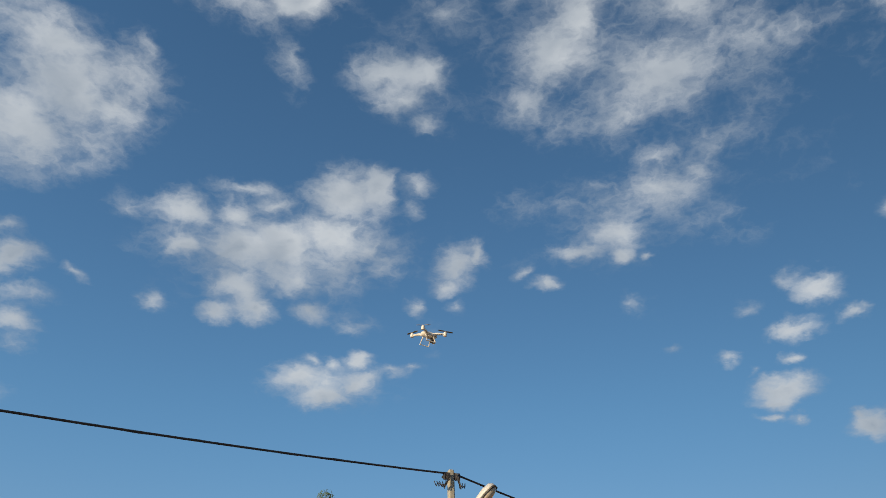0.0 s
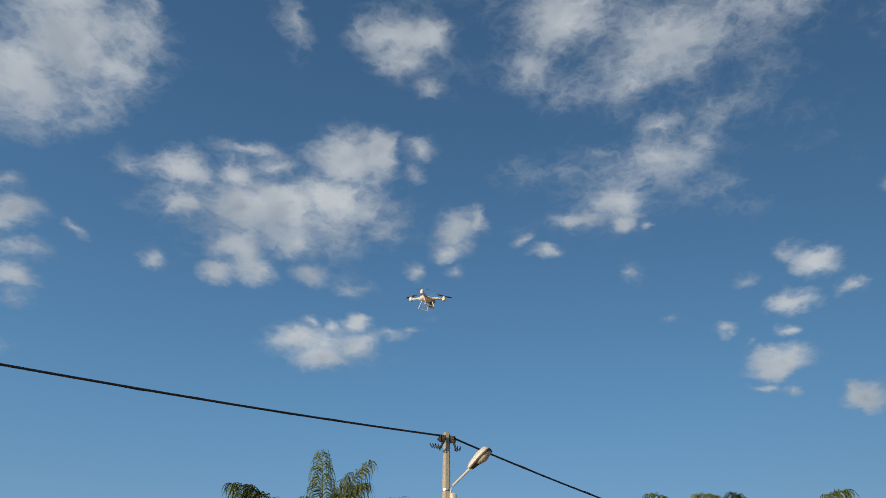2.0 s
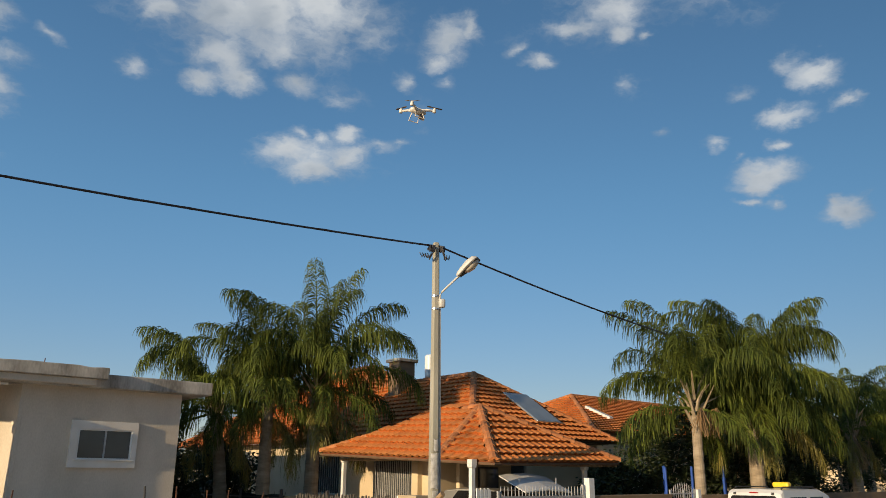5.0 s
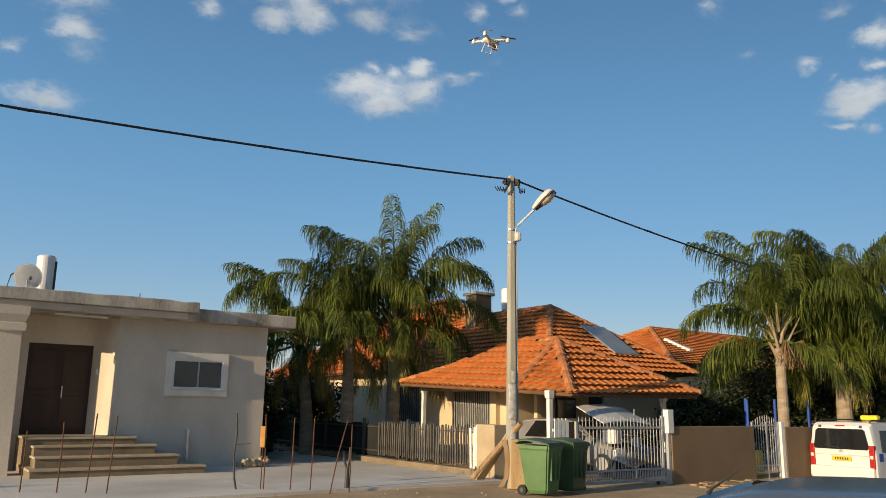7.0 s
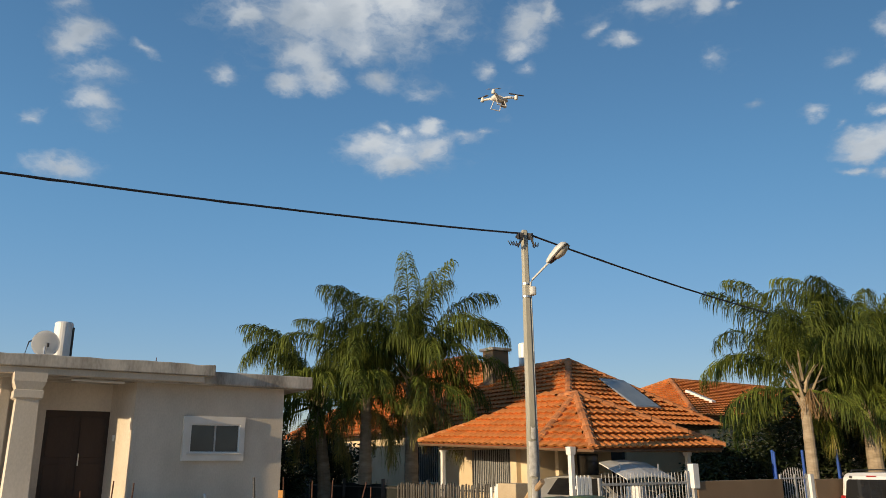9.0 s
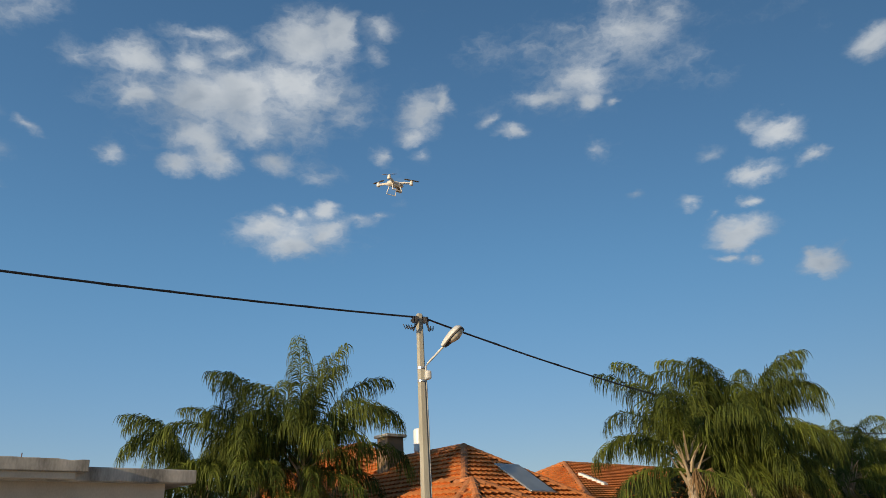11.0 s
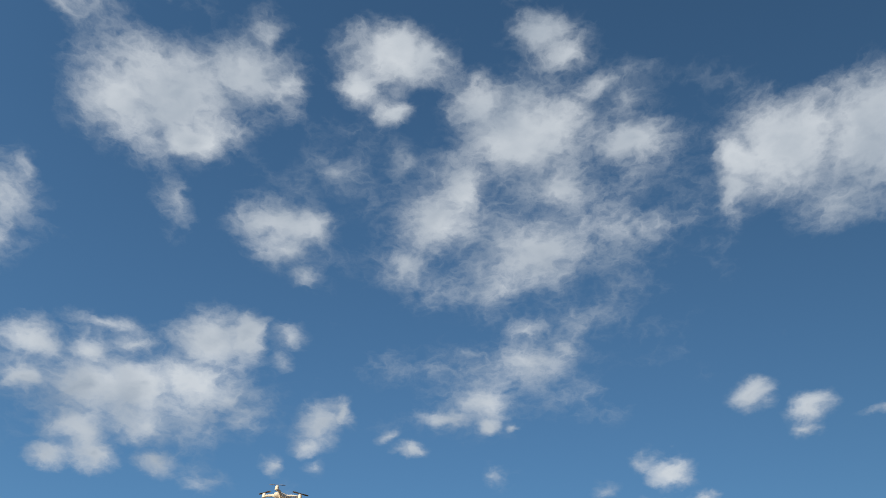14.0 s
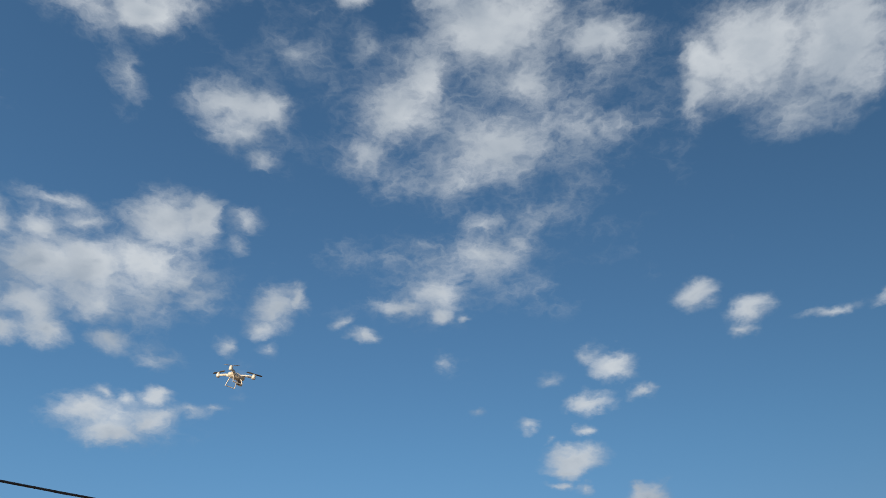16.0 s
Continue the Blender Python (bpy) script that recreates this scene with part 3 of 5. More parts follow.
    part("mullion", box(-4.80, -4.76, 6.95, 7.03, 2.09, 2.75), GALV, w)
    part("window_sill", box(-5.5, -4.07, 6.86, 6.93, 2.02, 2.055, 0.008), FRAME, w)
    part("drain_pipe", bar([(-4.95, 6.9, 0.25), (-4.95, 6.9, 0.98), (-4.95, 6.97, 1.02)], 0.04), ALU, h, "short grey wall pipe")
    part("lamp_tube", bar([(-8.4, 6.75, 3.74), (-7.2, 6.75, 3.72)], 0.03), FRAME, h)
    return h


grey_house()
steps = thing("steps", "three tan stone steps up to the entrance landing", "steps", STREET)
for i, (u0, u1, v0, z) in enumerate(((-8.75, -5.0, 5.25, 0.24), (-8.62, -5.55, 5.60, 0.48), (-8.62, -6.0, 5.95, 0.70), (-8.74, -6.4, 6.3, 0.87))):
    s = part("step", box(u0, u1, v0, 8.05 if i == 3 else 7.0, 0.0, z - 0.05, 0.006), RISER, steps)
    part("tread", box(u0 - 0.03, u1 + 0.03, v0 - 0.04, 8.05 if i == 3 else 7.0, z - 0.05, z, 0.012), STEP, s, "stone tread, paler than the shade-darkened riser")
tank = thing("water_tank", "white cylindrical solar water tank standing on the flat roof", "water tank", on_street(-8.25, 10.2, 4.12))
part("body", bar([(0, 0, 0.42), (0, 0, 0.46), (0, 0, 1.50), (0, 0, 1.54)], [0.22, 0.245, 0.245, 0.21], 24), TANK, tank, smooth=False)
for a in (0.5, 2.6, 4.7):
    part("leg", bar([(0.2 * math.cos(a), 0.2 * math.sin(a), 0), (0.2 * math.cos(a), 0.2 * math.sin(a), 0.44)], 0.02), IRON, tank)
part("band", box(0.18, 0.26, -0.14, 0.05, 0.6, 1.4, 0.01), IRON, tank, "dark stripe on the tank")
part("pipe", bar([(-0.25, -0.1, 1.0), (-0.5, -0.15, 1.12), (-0.85, -0.2, 0.9), (-0.95, -0.2, 0.4), (-0.9, -0.2, 0.0)], 0.02), CABLE, tank, "black rubber hose")
dish = thing("satellite_dish", "white satellite dish beside the water tank", "satellite dish", on_street(-8.75, 9.5, 4.36))
bm = bmesh.new()
rings = []
tilt = Matrix.Translation((0, 0, 0.55)) @ Matrix.Rotation(radians(-60), 4, "X") @ Matrix.Rotation(radians(12), 4, "Y")
for k in range(6):
    r = 0.06 + 0.058 * k
    rings.append([bm.verts.new(tilt @ Vector((r * math.cos(a), r * 1.1 * math.sin(a), r * r * 0.35))) for a in (2 * math.pi * j / 24 for j in range(24))])
for a, b in zip(rings, rings[1:]):
    for j in range(24):
        bm.faces.new((a[j], a[(j + 1) % 24], b[(j + 1) % 24], b[j]))
bm.faces.new(rings[0])
bmesh.ops.solidify(bm, geom=bm.faces[:], thickness=0.012)
part("reflector", bm, TANK, dish, smooth=True)
part("mast", bar([(0, 0.05, -0.25), (0, 0.05, 0.55)], 0.025), ALU, dish)
part("arm", bar([(0, 0.0, 0.15), (0, -0.55, 0.45)], 0.012), ALU, dish)
part("receiver", bar([(0, -0.55, 0.42), (0, -0.60, 0.5)], 0.03), IRON, dish)
rebar = thing("rebar_stub", "short rusty bar sticking out of the flat roof", "rebar", on_street(-6.2, 8.0, 4.14))
part("rod", bar([(0, 0, -0.05), (0.01, 0, 0.42)], 0.012), RUST, rebar)


# ---- roofs of terracotta tiles ----
def tile_shape():
    prof = [(0.0, 0.0), (0.035, 0.022), (0.075, 0.030), (0.115, 0.022), (0.15, 0.002), (0.21, -0.003), (0.272, 0.002)]
    vs, fs = [], []
    n = len(prof)
    for y, z in ((0.36, 0.0), (0.0, 0.080), (0.045, 0.006)):
        vs += [(x - 0.136, y - 0.18, z + h) for x, h in prof]
    for r in (0, 1):
        fs += [(r * n + k, r * n + n + k, r * n + n + k + 1, r * n + k + 1) for k in range(n - 1)]
    return vs, fs


TILE_V, TILE_F = tile_shape()
tile_me = bpy.data.meshes.new("roof_tile")
tile_me.from_pydata(TILE_V, [], TILE_F)
tile_me.materials.append(TERRA)
cap_me = mesh_of("ridge_tile", loft([[(x * w, y, z * w) for x, z in ((-0.13, -0.02), (-0.10, 0.06), (-0.04, 0.10), (0.04, 0.10), (0.10, 0.06), (0.13, -0.02))] for y, w in ((-0.2, 1.08), (0.2, 0.92))]), MORTAR)


def inside(p, poly):
    hit = False
    for (x0, y0), (x1, y1) in zip(poly, poly[1:] + poly[:1]):
        if (y0 > p[1]) != (y1 > p[1]) and p[0] < (x1 - x0) * (p[1] - y0) / (y1 - y0) + x0:
            hit = not hit
    return hit


def roof_face(parent, pts, single=True, under=0.05):
    """A planar roof face, eave first (pts[0] to pts[1]), with an underlay and courses of tiles."""
    pts = [Vector(p) for p in pts]
    e = (pts[1] - pts[0]).normalized()
    n = (pts[1] - pts[0]).cross(pts[2] - pts[0]).normalized()
    if n.z < 0:
        n = -n
    s = n.cross(e)
    bm = bmesh.new()
    a = [bm.verts.new(p) for p in pts]
    b = [bm.verts.new(p - n * under) for p in pts]
    bm.faces.new(a)
    bm.faces.new(b[::-1])
    for k in range(len(pts)):
        bm.faces.new((a[k], a[k - 1], b[k - 1], b[k]))
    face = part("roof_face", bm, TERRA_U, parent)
    flat = [((p - pts[0]).dot(e), (p - pts[0]).dot(s)) for p in pts]
    x0, x1 = min(p[0] for p in flat), max(p[0] for p in flat)
    y1 = max(p[1] for p in flat)
    basis = Matrix((e, s, n)).transposed().to_4x4()
    vs, fs = [], []
    row = 0
    y = 0.10
    while y < y1 + 0.1:
        x = x0 + 0.136
        while x < x1:
            if inside((x, max(min(y, y1 - 0.03), 0.02)), flat):
                jig = random.uniform(-0.006, 0.006)
                m = Matrix.Translation(pts[0] + e * (x + jig) + s * (y + jig) + n * 0.012) @ basis @ pose(0, 0, 0, 0, 0, random.uniform(-1.2, 1.2))
                if single:
                    part("roof_tile", tile_me, None, face, m=m)
                else:
                    k = len(vs)
                    vs += [tuple(m @ Vector(q)) for q in TILE_V]
                    fs += [tuple(i + k for i in f) for f in TILE_F]
            x += 0.262
        y += 0.315
        row += 1
    if not single:
        me = bpy.data.meshes.new("roof_tiles")
        me.from_pydata(vs, [], fs)
        me.materials.append(TERRA_J)
        tagged(part("roof_tiles", me, None, face), kind="stuff")
    return face


def ridge(parent, a, b):
    a, b = Vector(a), Vector(b)
    d = b - a
    n = max(1, round(d.length / 0.36))
    y = d.normalized()
    x = y.cross(Vector((0, 0, 1))).normalized()
    basis = Matrix((x, y, x.cross(y))).transposed().to_4x4()
    for i in range(n):
        part("ridge_tile", cap_me, None, parent, m=Matrix.Translation(a + d * ((i + 0.5) / n) + Vector((0, 0, 0.02))) @ basis @ pose(0, 0, 0, 0, 0, random.uniform(-1.5, 1.5)))


# thin eave board, its dark colour painting the shadow below the tiles
def eave_line(parent, pts):
    part("eave_board_shadow_line", bar(pts, 0.035, 6), EAVE_SHADE, parent)


# ---- main house with the carport ----
house = thing("house", "cream house with hipped orange terracotta tile roofs", "house", STREET)
for x0, x1, y0, y1, z0, z1 in (
        (5.9, 6.1, 5.0, 6.6, 0, 2.95), (5.9, 6.1, 6.6, 8.2, 0, 1.1), (5.9, 6.1, 6.6, 8.2, 2.3, 2.95), (5.9, 6.1, 8.2, 11.2, 0, 2.95),
        (6.1, 7.0, 5.0, 5.2, 0, 2.95), (7.0, 8.4, 5.0, 5.2, 0, 1.2), (7.0, 8.4, 5.0, 5.2, 2.3, 2.95), (8.4, 12.2, 5.0, 5.2, 0, 2.95),
        (12.0, 12.2, 5.2, 20.0, 0, 2.95)):
    part("wall", box(x0, x1, y0, y1, z0, z1), CREAM, house)
for x0, x1, y0, y1, z0, z1 in (
        (5.0, 5.2, 11.0, 11.2, 0, 2.95), (5.0, 5.2, 11.2, 12.8, 0, 1.1), (5.0, 5.2, 11.2, 12.8, 2.4, 2.95), (5.0, 5.2, 12.8, 18.2, 0, 2.95),
        (5.0, 5.2, 18.2, 20.2, 0, 1.5), (5.0, 5.2, 18.2, 20.2, 2.7, 2.95), (5.0, 5.2, 20.2, 24.0, 0, 2.95), (5.2, 12.2, 23.8, 24.0, 0, 2.95),
        (5.2, 5.9, 11.0, 11.2, 0, 2.95)):
    part("wall", box(x0, x1, y0, y1, z0, z1), CREAM, house)
for y0, y1, z0, z1, x in ((6.6, 8.2, 1.1, 2.3, 5.9), (11.2, 12.8, 1.1, 2.4, 5.0), (18.2, 20.2, 1.5, 2.7, 5.0)):
    w = part("window", box(x + 0.08, x + 0.11, y0, y1, z0, z1), PANE, house)
    part("window_sill", box(x - 0.06, x + 0.2, y0 - 0.06, y1 + 0.06, z0 - 0.06, z0 + 0.002, 0.008), FRAME, w)
    for k in range(11):
        yy = y0 + (y1 - y0) * (k + 0.5) / 11
        part("bar", bar([(x - 0.03, yy, z0), (x - 0.03, yy, z1)], 0.012, 6), GALV, w)
w = part("window", box(7.0, 8.4, 5.1, 5.13, 1.2, 2.3), PANE, house)
part("window_frame", box(6.95, 8.45, 5.03, 5.06, 2.24, 2.34), FRAME, w)

KX, KV, KZ = 8.7, 7.9, 5.42
EZ = 2.95
FL, FR = (5.1, 4.15, EZ), (12.35, 4.15, EZ)
K, K2 = (KX, KV, KZ), (KX, 13.5, KZ)
roof = part("roof", box(5.3, 12.1, 4.4, 20, 2.86, 2.94), WOOD, house, "orange terracotta hipped tile roof")
roof_face(roof, [FL, FR, K], True)
roof_face(roof, [(5.1, 15.0, EZ), FL, K, K2], False)
roof_face(roof, [FR, (12.35, 15.0, EZ), K2, K], False)
ridge(roof, FL, K)
ridge(roof, FR, K)
ridge(roof, K, K2)
eave_line(roof, [(5.1, 15, EZ - 0.05), (5.1, 4.15, EZ - 0.05), (12.35, 4.15, EZ - 0.05)])
W3, W4 = (9.4, 15.2, 6.45), (9.4, 20.0, 6.45)
WL, WR = (4.2, 10.9, 2.98), (13.2, 10.9, 2.98)
wing = part("roof", box(4.6, 12.8, 12.4, 24, 2.90, 2.965), WOOD, house, "higher rear wing of the tiled roof")
roof_face(wing, [WL, WR, W3], False)
roof_face(wing, [(4.2, 24.8, 2.98), WL, W3, W4], False)
roof_face(wing, [WR, (13.2, 24.8, 2.98), W4, W3], False)
ridge(wing, WL, W3)
ridge(wing, WR, W3)
ridge(wing, W3, W4)
chim = part("chimney", box(7.75, 8.55, 11.3, 12.0, 3.9, 6.2, 0.02), TANWALL, house, "square tan chimney")
part("cap", box(7.65, 8.65, 11.2, 12.1, 6.2, 6.32, 0.02), SLAB, chim)
boiler = part("boiler", bar([(9.9, 11.9, 5.75), (9.9, 11.9, 5.8), (9.9, 11.9, 6.66), (9.9, 11.9, 6.72)], [0.22, 0.26, 0.26, 0.22], 20), TANK, house, "white solar boiler drum")
for dx, dy in ((-0.2, -0.2), (0.2, -0.2), (-0.2, 0.2), (0.2, 0.2)):
    part("leg", bar([(9.9 + dx, 11.9 + dy, 4.0), (9.9 + dx * 0.8, 11.9 + dy * 0.8, 5.82)], 0.02, 6), ALU, boiler)
# solar panel on the front face
fn = Vector((0, -(KZ - EZ), KV - 4.15)).normalized()
fs_ = Vector((0, KV - 4.15, KZ - EZ)).normalized()
pm = Matrix((Vector((1, 0, 0)), fs_, fn)).transposed().to_4x4()
panel = part("solar_panel", box(-0.62, 0.62, -1.0, 1.0, 0.05, 0.10, 0.01), ALU, house, "solar collector with metal rim, the sky's reflection coloured in", m=Matrix.Translation((9.45, 5.75, EZ + (5.75 - 4.15) * (KZ - EZ) / (KV - 4.15))) @ pm @ pose(0, 0, 0.05))
part("pane", box(-0.58, 0.58, -0.96, 0.96, 0.10, 0.108), PANEL, panel)

carport = thing("carport", "open carport with a hipped orange tile roof on white posts", "carport", STREET)
A, B, C, D = (1.7, 7.19, 2.40), (1.7, 1.73, 2.16), (2.3, 0.3, 2.08), (7.2, 0.3, 2.15)
P, R_, E_ = (3.87, 2.47, 3.58), (4.05, 3.95, 3.53), (7.2, 7.19, 2.40)
croof = part("roof", box(2.2, 6.9, 1.2, 6.9, 2.16, 2.22), WOOD, carport, "hipped roof of orange terracotta tiles")
roof_face(croof, [A, B, P, R_])
roof_face(croof, [B, C, P])
roof_face(croof, [C, D, P])
roof_face(croof, [E_, A, R_], False)
roof_face(croof, [D, E_, R_, P], False)
for a, b in ((A, R_), (R_, P), (B, P), (C, P), (D, P)):
    ridge(croof, a, b)
eave_line(croof, [A[:2] + (2.33,), B[:2] + (2.09,), C[:2] + (2.01,), D[:2] + (2.08,)])
for k in range(15):
    u = 2.5 + 0.33 * k
    part("rafter", box(u - 0.03, u + 0.03, 0.32, 1.2, 2.0, 2.07), WOOD, croof)
for u, v, z in ((1.98, 0.75, 2.12), (2.35, 6.9, 2.3), (6.3, 0.8, 2.1)):
    p = part("post", loft([[(u + dx * w, v + dy * w, zz) for dx, dy in ((-1, -1), (1, -1), (1, 1), (-1, 1))] for zz, w in ((0, 0.055), (z - 0.2, 0.055), (z - 0.19, 0.075), (z - 0.12, 0.085), (z, 0.085))]), WHITE, carport, "white turned-capital post")
part("back_wall", box(3.62, 6.9, 4.25, 4.4, 0, 2.3), CREAM, carport)
for v0, v1, z0, z1 in ((4.4, 5.02, 0, 2.33), (5.02, 7.12, 0, 0.98), (5.02, 7.12, 2.2, 2.33), (7.12, 8.7, 0, 2.33)):
    part("side_wall", box(3.62, 3.78, v0, v1, z0, z1), CREAM, carport)
sh = part("window", box(3.68, 3.72, 5.02, 7.12, 0.98, 2.2), PANE, carport, "dark window behind pale upright bars")
prnd = random.Random(4)
for k in range(22):
    v = 5.07 + 0.095 * k
    part("bar", bar([(3.6 + prnd.uniform(-0.006, 0.006), v + prnd.uniform(-0.012, 0.012), z) for z in (1.0, 1.5, 2.2)], 0.013, 6), GALV, sh)
for z in (1.06, 1.2, 2.12):
    part("rail", box(3.61, 3.63, 5.02, 7.12, z, z + 0.03), IRON, sh)
part("window_sill", box(3.5, 3.68, 4.96, 7.18, 0.92, 0.98, 0.008), SLAB, sh)
part("column", box(3.45, 3.62, 4.68, 4.96, 0, 2.25), CREAM, carport)
bw = part("window", box(5.5, 6.25, 4.2, 4.24, 1.25, 1.95), PANE, carport, "small dark window in the back wall")
part("window_frame", box(5.45, 6.3, 4.215, 4.245, 1.2, 2.0), IRON, bw)
part("inner_column", box(4.35, 4.5, 3.85, 4.0, 0, 2.25), CREAM, carport, "cream plastered inner column")


# ---- fences, gates, walls ----
fence = thing("fence", "dark slatted iron fence with shade cloth on a low kerb", "fence", STREET)
part("kerb", box(0.48, 0.8, 1.85, 21.0, 0.0, 0.2, 0.02), RISER, fence, "tan concrete kerb")
slat_me = mesh_of("slat", loft([[(-0.012, -0.028, z), (0.012, -0.028, z), (0.012, 0.028 if z < 1.2 else 0.0, z), (-0.012, 0.028 if z < 1.2 else 0.0, z)] for z in (0.26, 1.12, 1.22)]), SLATG)
slat_w = mesh_of("slat", box(-0.012, 0.012, -0.04, 0.04, 0.22, 1.22, 0.006), WHITE)
for k in range(44):
    v = 1.95 + 0.11 * k
    part("slat", slat_w if k < 3 else slat_me, None, fence, m=pose(0.64, v, random.uniform(-0.05, 0.05), random.uniform(-1.8, 1.8)))
for z in (0.36, 1.05):
    part("rail", box(0.655, 0.68, 1.9, 20.5, z, z + 0.04), IRON, fence)
for v in (5.1, 7.6, 10.2, 12.8, 15.4, 18.0, 20.5):
    part("post", box(0.60, 0.68, v - 0.04, v + 0.04, 0.2, 1.32, 0.008), IRON, fence)
bm = bmesh.new()
ring = []
for k in range(60):
    v = 5.9 + 0.25 * k
    w = 0.012 * math.sin(k * 2.1)
    ring.append((bm.verts.new((0.7 + w, v, 0.24)), bm.verts.new((0.7 - w, v, 1.15 + 0.03 * math.sin(k * 0.9))), bm.verts.new((0.71 - w, v, 1.15 + 0.03 * math.sin(k * 0.9))), bm.verts.new((0.71 + w, v, 0.24))))
for a, b in zip(ring, ring[1:]):
    for i in range(4):
        bm.faces.new((a[i], b[i], b[(i + 1) % 4], a[(i + 1) % 4]))
part("shade_cloth", bm, NET, fence, "dark sagging shade cloth")

pier = thing("gate_pier", "tan rendered pier between fence and driveway gate", "pier", on_street(0.72, 1.45))
part("pier", box(-0.2, 0.2, -0.35, 0.35, 0, 1.28, 0.015), KERB, pier)

gate = thing("gate", "white barred sliding driveway gate", "gate", STREET)
g0, g1, gv = 0.78, 3.62, -1.35
bm = bmesh.new()
bbox(bm, g0, g0 + 0.05, gv - 0.025, gv + 0.025, 0.05, 1.42)
bbox(bm, g1 - 0.05, g1, gv - 0.025, gv + 0.025, 0.05, 1.55)
bbox(bm, g0 + 0.05, g1 - 0.05, gv - 0.02, gv + 0.02, 0.08, 0.14)
bbox(bm, g0 + 0.05, g1 - 0.05, gv - 0.02, gv + 0.02, 0.34, 0.38)
bbox(bm, g0 + 0.05, g1 - 0.05, gv - 0.02, gv + 0.02, 1.26, 1.31)
part("gate_frame", bm, GALV, gate)
bar_me = mesh_of("bar", bar([(0, 0, 0.12), (0, 0, 1.46), (0, 0, 1.52)], [0.0105, 0.0105, 0.003], 6), GALV)
short_me = mesh_of("bar", bar([(0, 0, 0.12), (0, 0, 0.36)], 0.010, 6), GALV)
for k in range(25):
    u = g0 + 0.1 + (g1 - g0 - 0.2) * k / 24
    part("bar", bar_me, None, gate, m=pose(u, gv, 0))
    if k < 24:
        part("bar", short_me, None, gate, m=pose(u + 0.055, gv, 0))
for u in (1.0, 3.4):
    part("wheel", bar([(u, gv - 0.02, 0.04), (u, gv + 0.02, 0.04)], 0.045, 12), IRON, gate)
pick = thing("picket_panel", "short white picket panel beside the gate", "fence", on_street(0.35, -1.2))
for k in range(4):
    part("picket", loft([[(0.11 * k - 0.042, -0.012, z), (0.11 * k + w, -0.012, z), (0.11 * k + w, 0.012, z), (0.11 * k - 0.042, 0.012, z)] for z, w in ((0.02, 0.042), (1.42, 0.042), (1.48, -0.03))]), WHITE, pick)
for z in (0.4, 1.2):
    part("rail", box(-0.06, 0.4, 0.014, 0.04, z, z + 0.06), WHITE, pick)
gp = thing("gate_post", "slim white steel gate post with a box", "post", on_street(3.76, -1.38))
part("post", box(-0.05, 0.05, -0.05, 0.05, 0, 1.62, 0.008), GALV, gp)
part("box", box(-0.08, 0.12, -0.1, 0.06, 1.15, 1.7, 0.01), WHITE, gp)

bm = box(3.82, 7.1, -1.45, -1.25, -0.3, 1.31, 0.02)
solid("wall_street", bm, TANWALL, STREET, "brown rendered garden wall along the street", "wall", "structure")
solid("wall_street_far", box(8.52, 24.0, -1.45, -1.25, -0.6, 1.28, 0.02), TANWALL, STREET, "brown rendered garden wall continuing past the small gate", "wall", "structure")
g2 = thing("gate", "small arched white iron garden gate", "gate", STREET)
bm = bmesh.new()
for u in (7.14, 7.76, 8.3):
    bbox(bm, u, u + 0.04, -1.37, -1.33, -0.05, 1.42)
for z in (0.12, 0.28, 1.3):
    bbox(bm, 7.18, 7.76, -1.365, -1.335, z, z + 0.035)
    bbox(bm, 7.80, 8.3, -1.365, -1.335, z, z + 0.035)
part("gate_frame", bm, GALV, g2)
for k in range(11):
    u = 7.22 + 0.105 * k
    top = 1.45 + 0.16 * math.sin(math.pi * (k + 0.5) / 11)
    part("bar", bar([(u, -1.35, 0.14), (u, -1.35, top - 0.05), (u, -1.35, top)], [0.011, 0.011, 0.002], 6), GALV, g2)
gpost = thing("gate_post", "white painted concrete gate post", "post", on_street(8.43, -1.35))
part("post", box(-0.08, 0.08, -0.09, 0.09, -0.3, 1.42, 0.012), WHITE, gpost)
toy = thing("slide_toy", "yellow plastic panel behind the garden gate", "toy", on_street(8.0, -0.95))
part("panel", box(-0.3, 0.1, -0.08, 0.08, 0, 0.66, 0.05), TAXIYEL, toy)
for u, v, h in ((9.75, 0.5, 2.0), (9.98, 0.7, 2.05), (11.35, 0.6, 2.05), (13.05, 0.5, 2.1), (13.2, 0.55, 1.7)):
    bp = thing("play_frame_post", "blue painted steel post of a play frame", "post", on_street(u, v), "blue play frame posts")
    part("post", bar([(0, 0, 0), (0, 0, h)], 0.042, 10), BLUE, bp)
    part("cap", bar([(0, 0, h), (0, 0, h + 0.03)], [0.048, 0.025], 10), BLUE, bp)


# ---- power pole, street light, cables ----
PX, PY = 0.31, 17.6
pole = thing("power_pole", "tapered concrete power pole with torn paper notices", "pole", pose(PX, PY, 0, 0, 0, 20))
part("shaft", loft([[(dx * w, dy * w * 0.9, z) for dx, dy in ((-1, -0.6), (-0.6, -1), (0.6, -1), (1, -0.6), (1, 0.6), (0.6, 1), (-0.6, 1), (-1, 0.6))] for z, w in ((-0.3, 0.122), (2.0, 0.105), (4.5, 0.086), (6.98, 0.07), (7.02, 0.055))]), CONPOLE, pole)
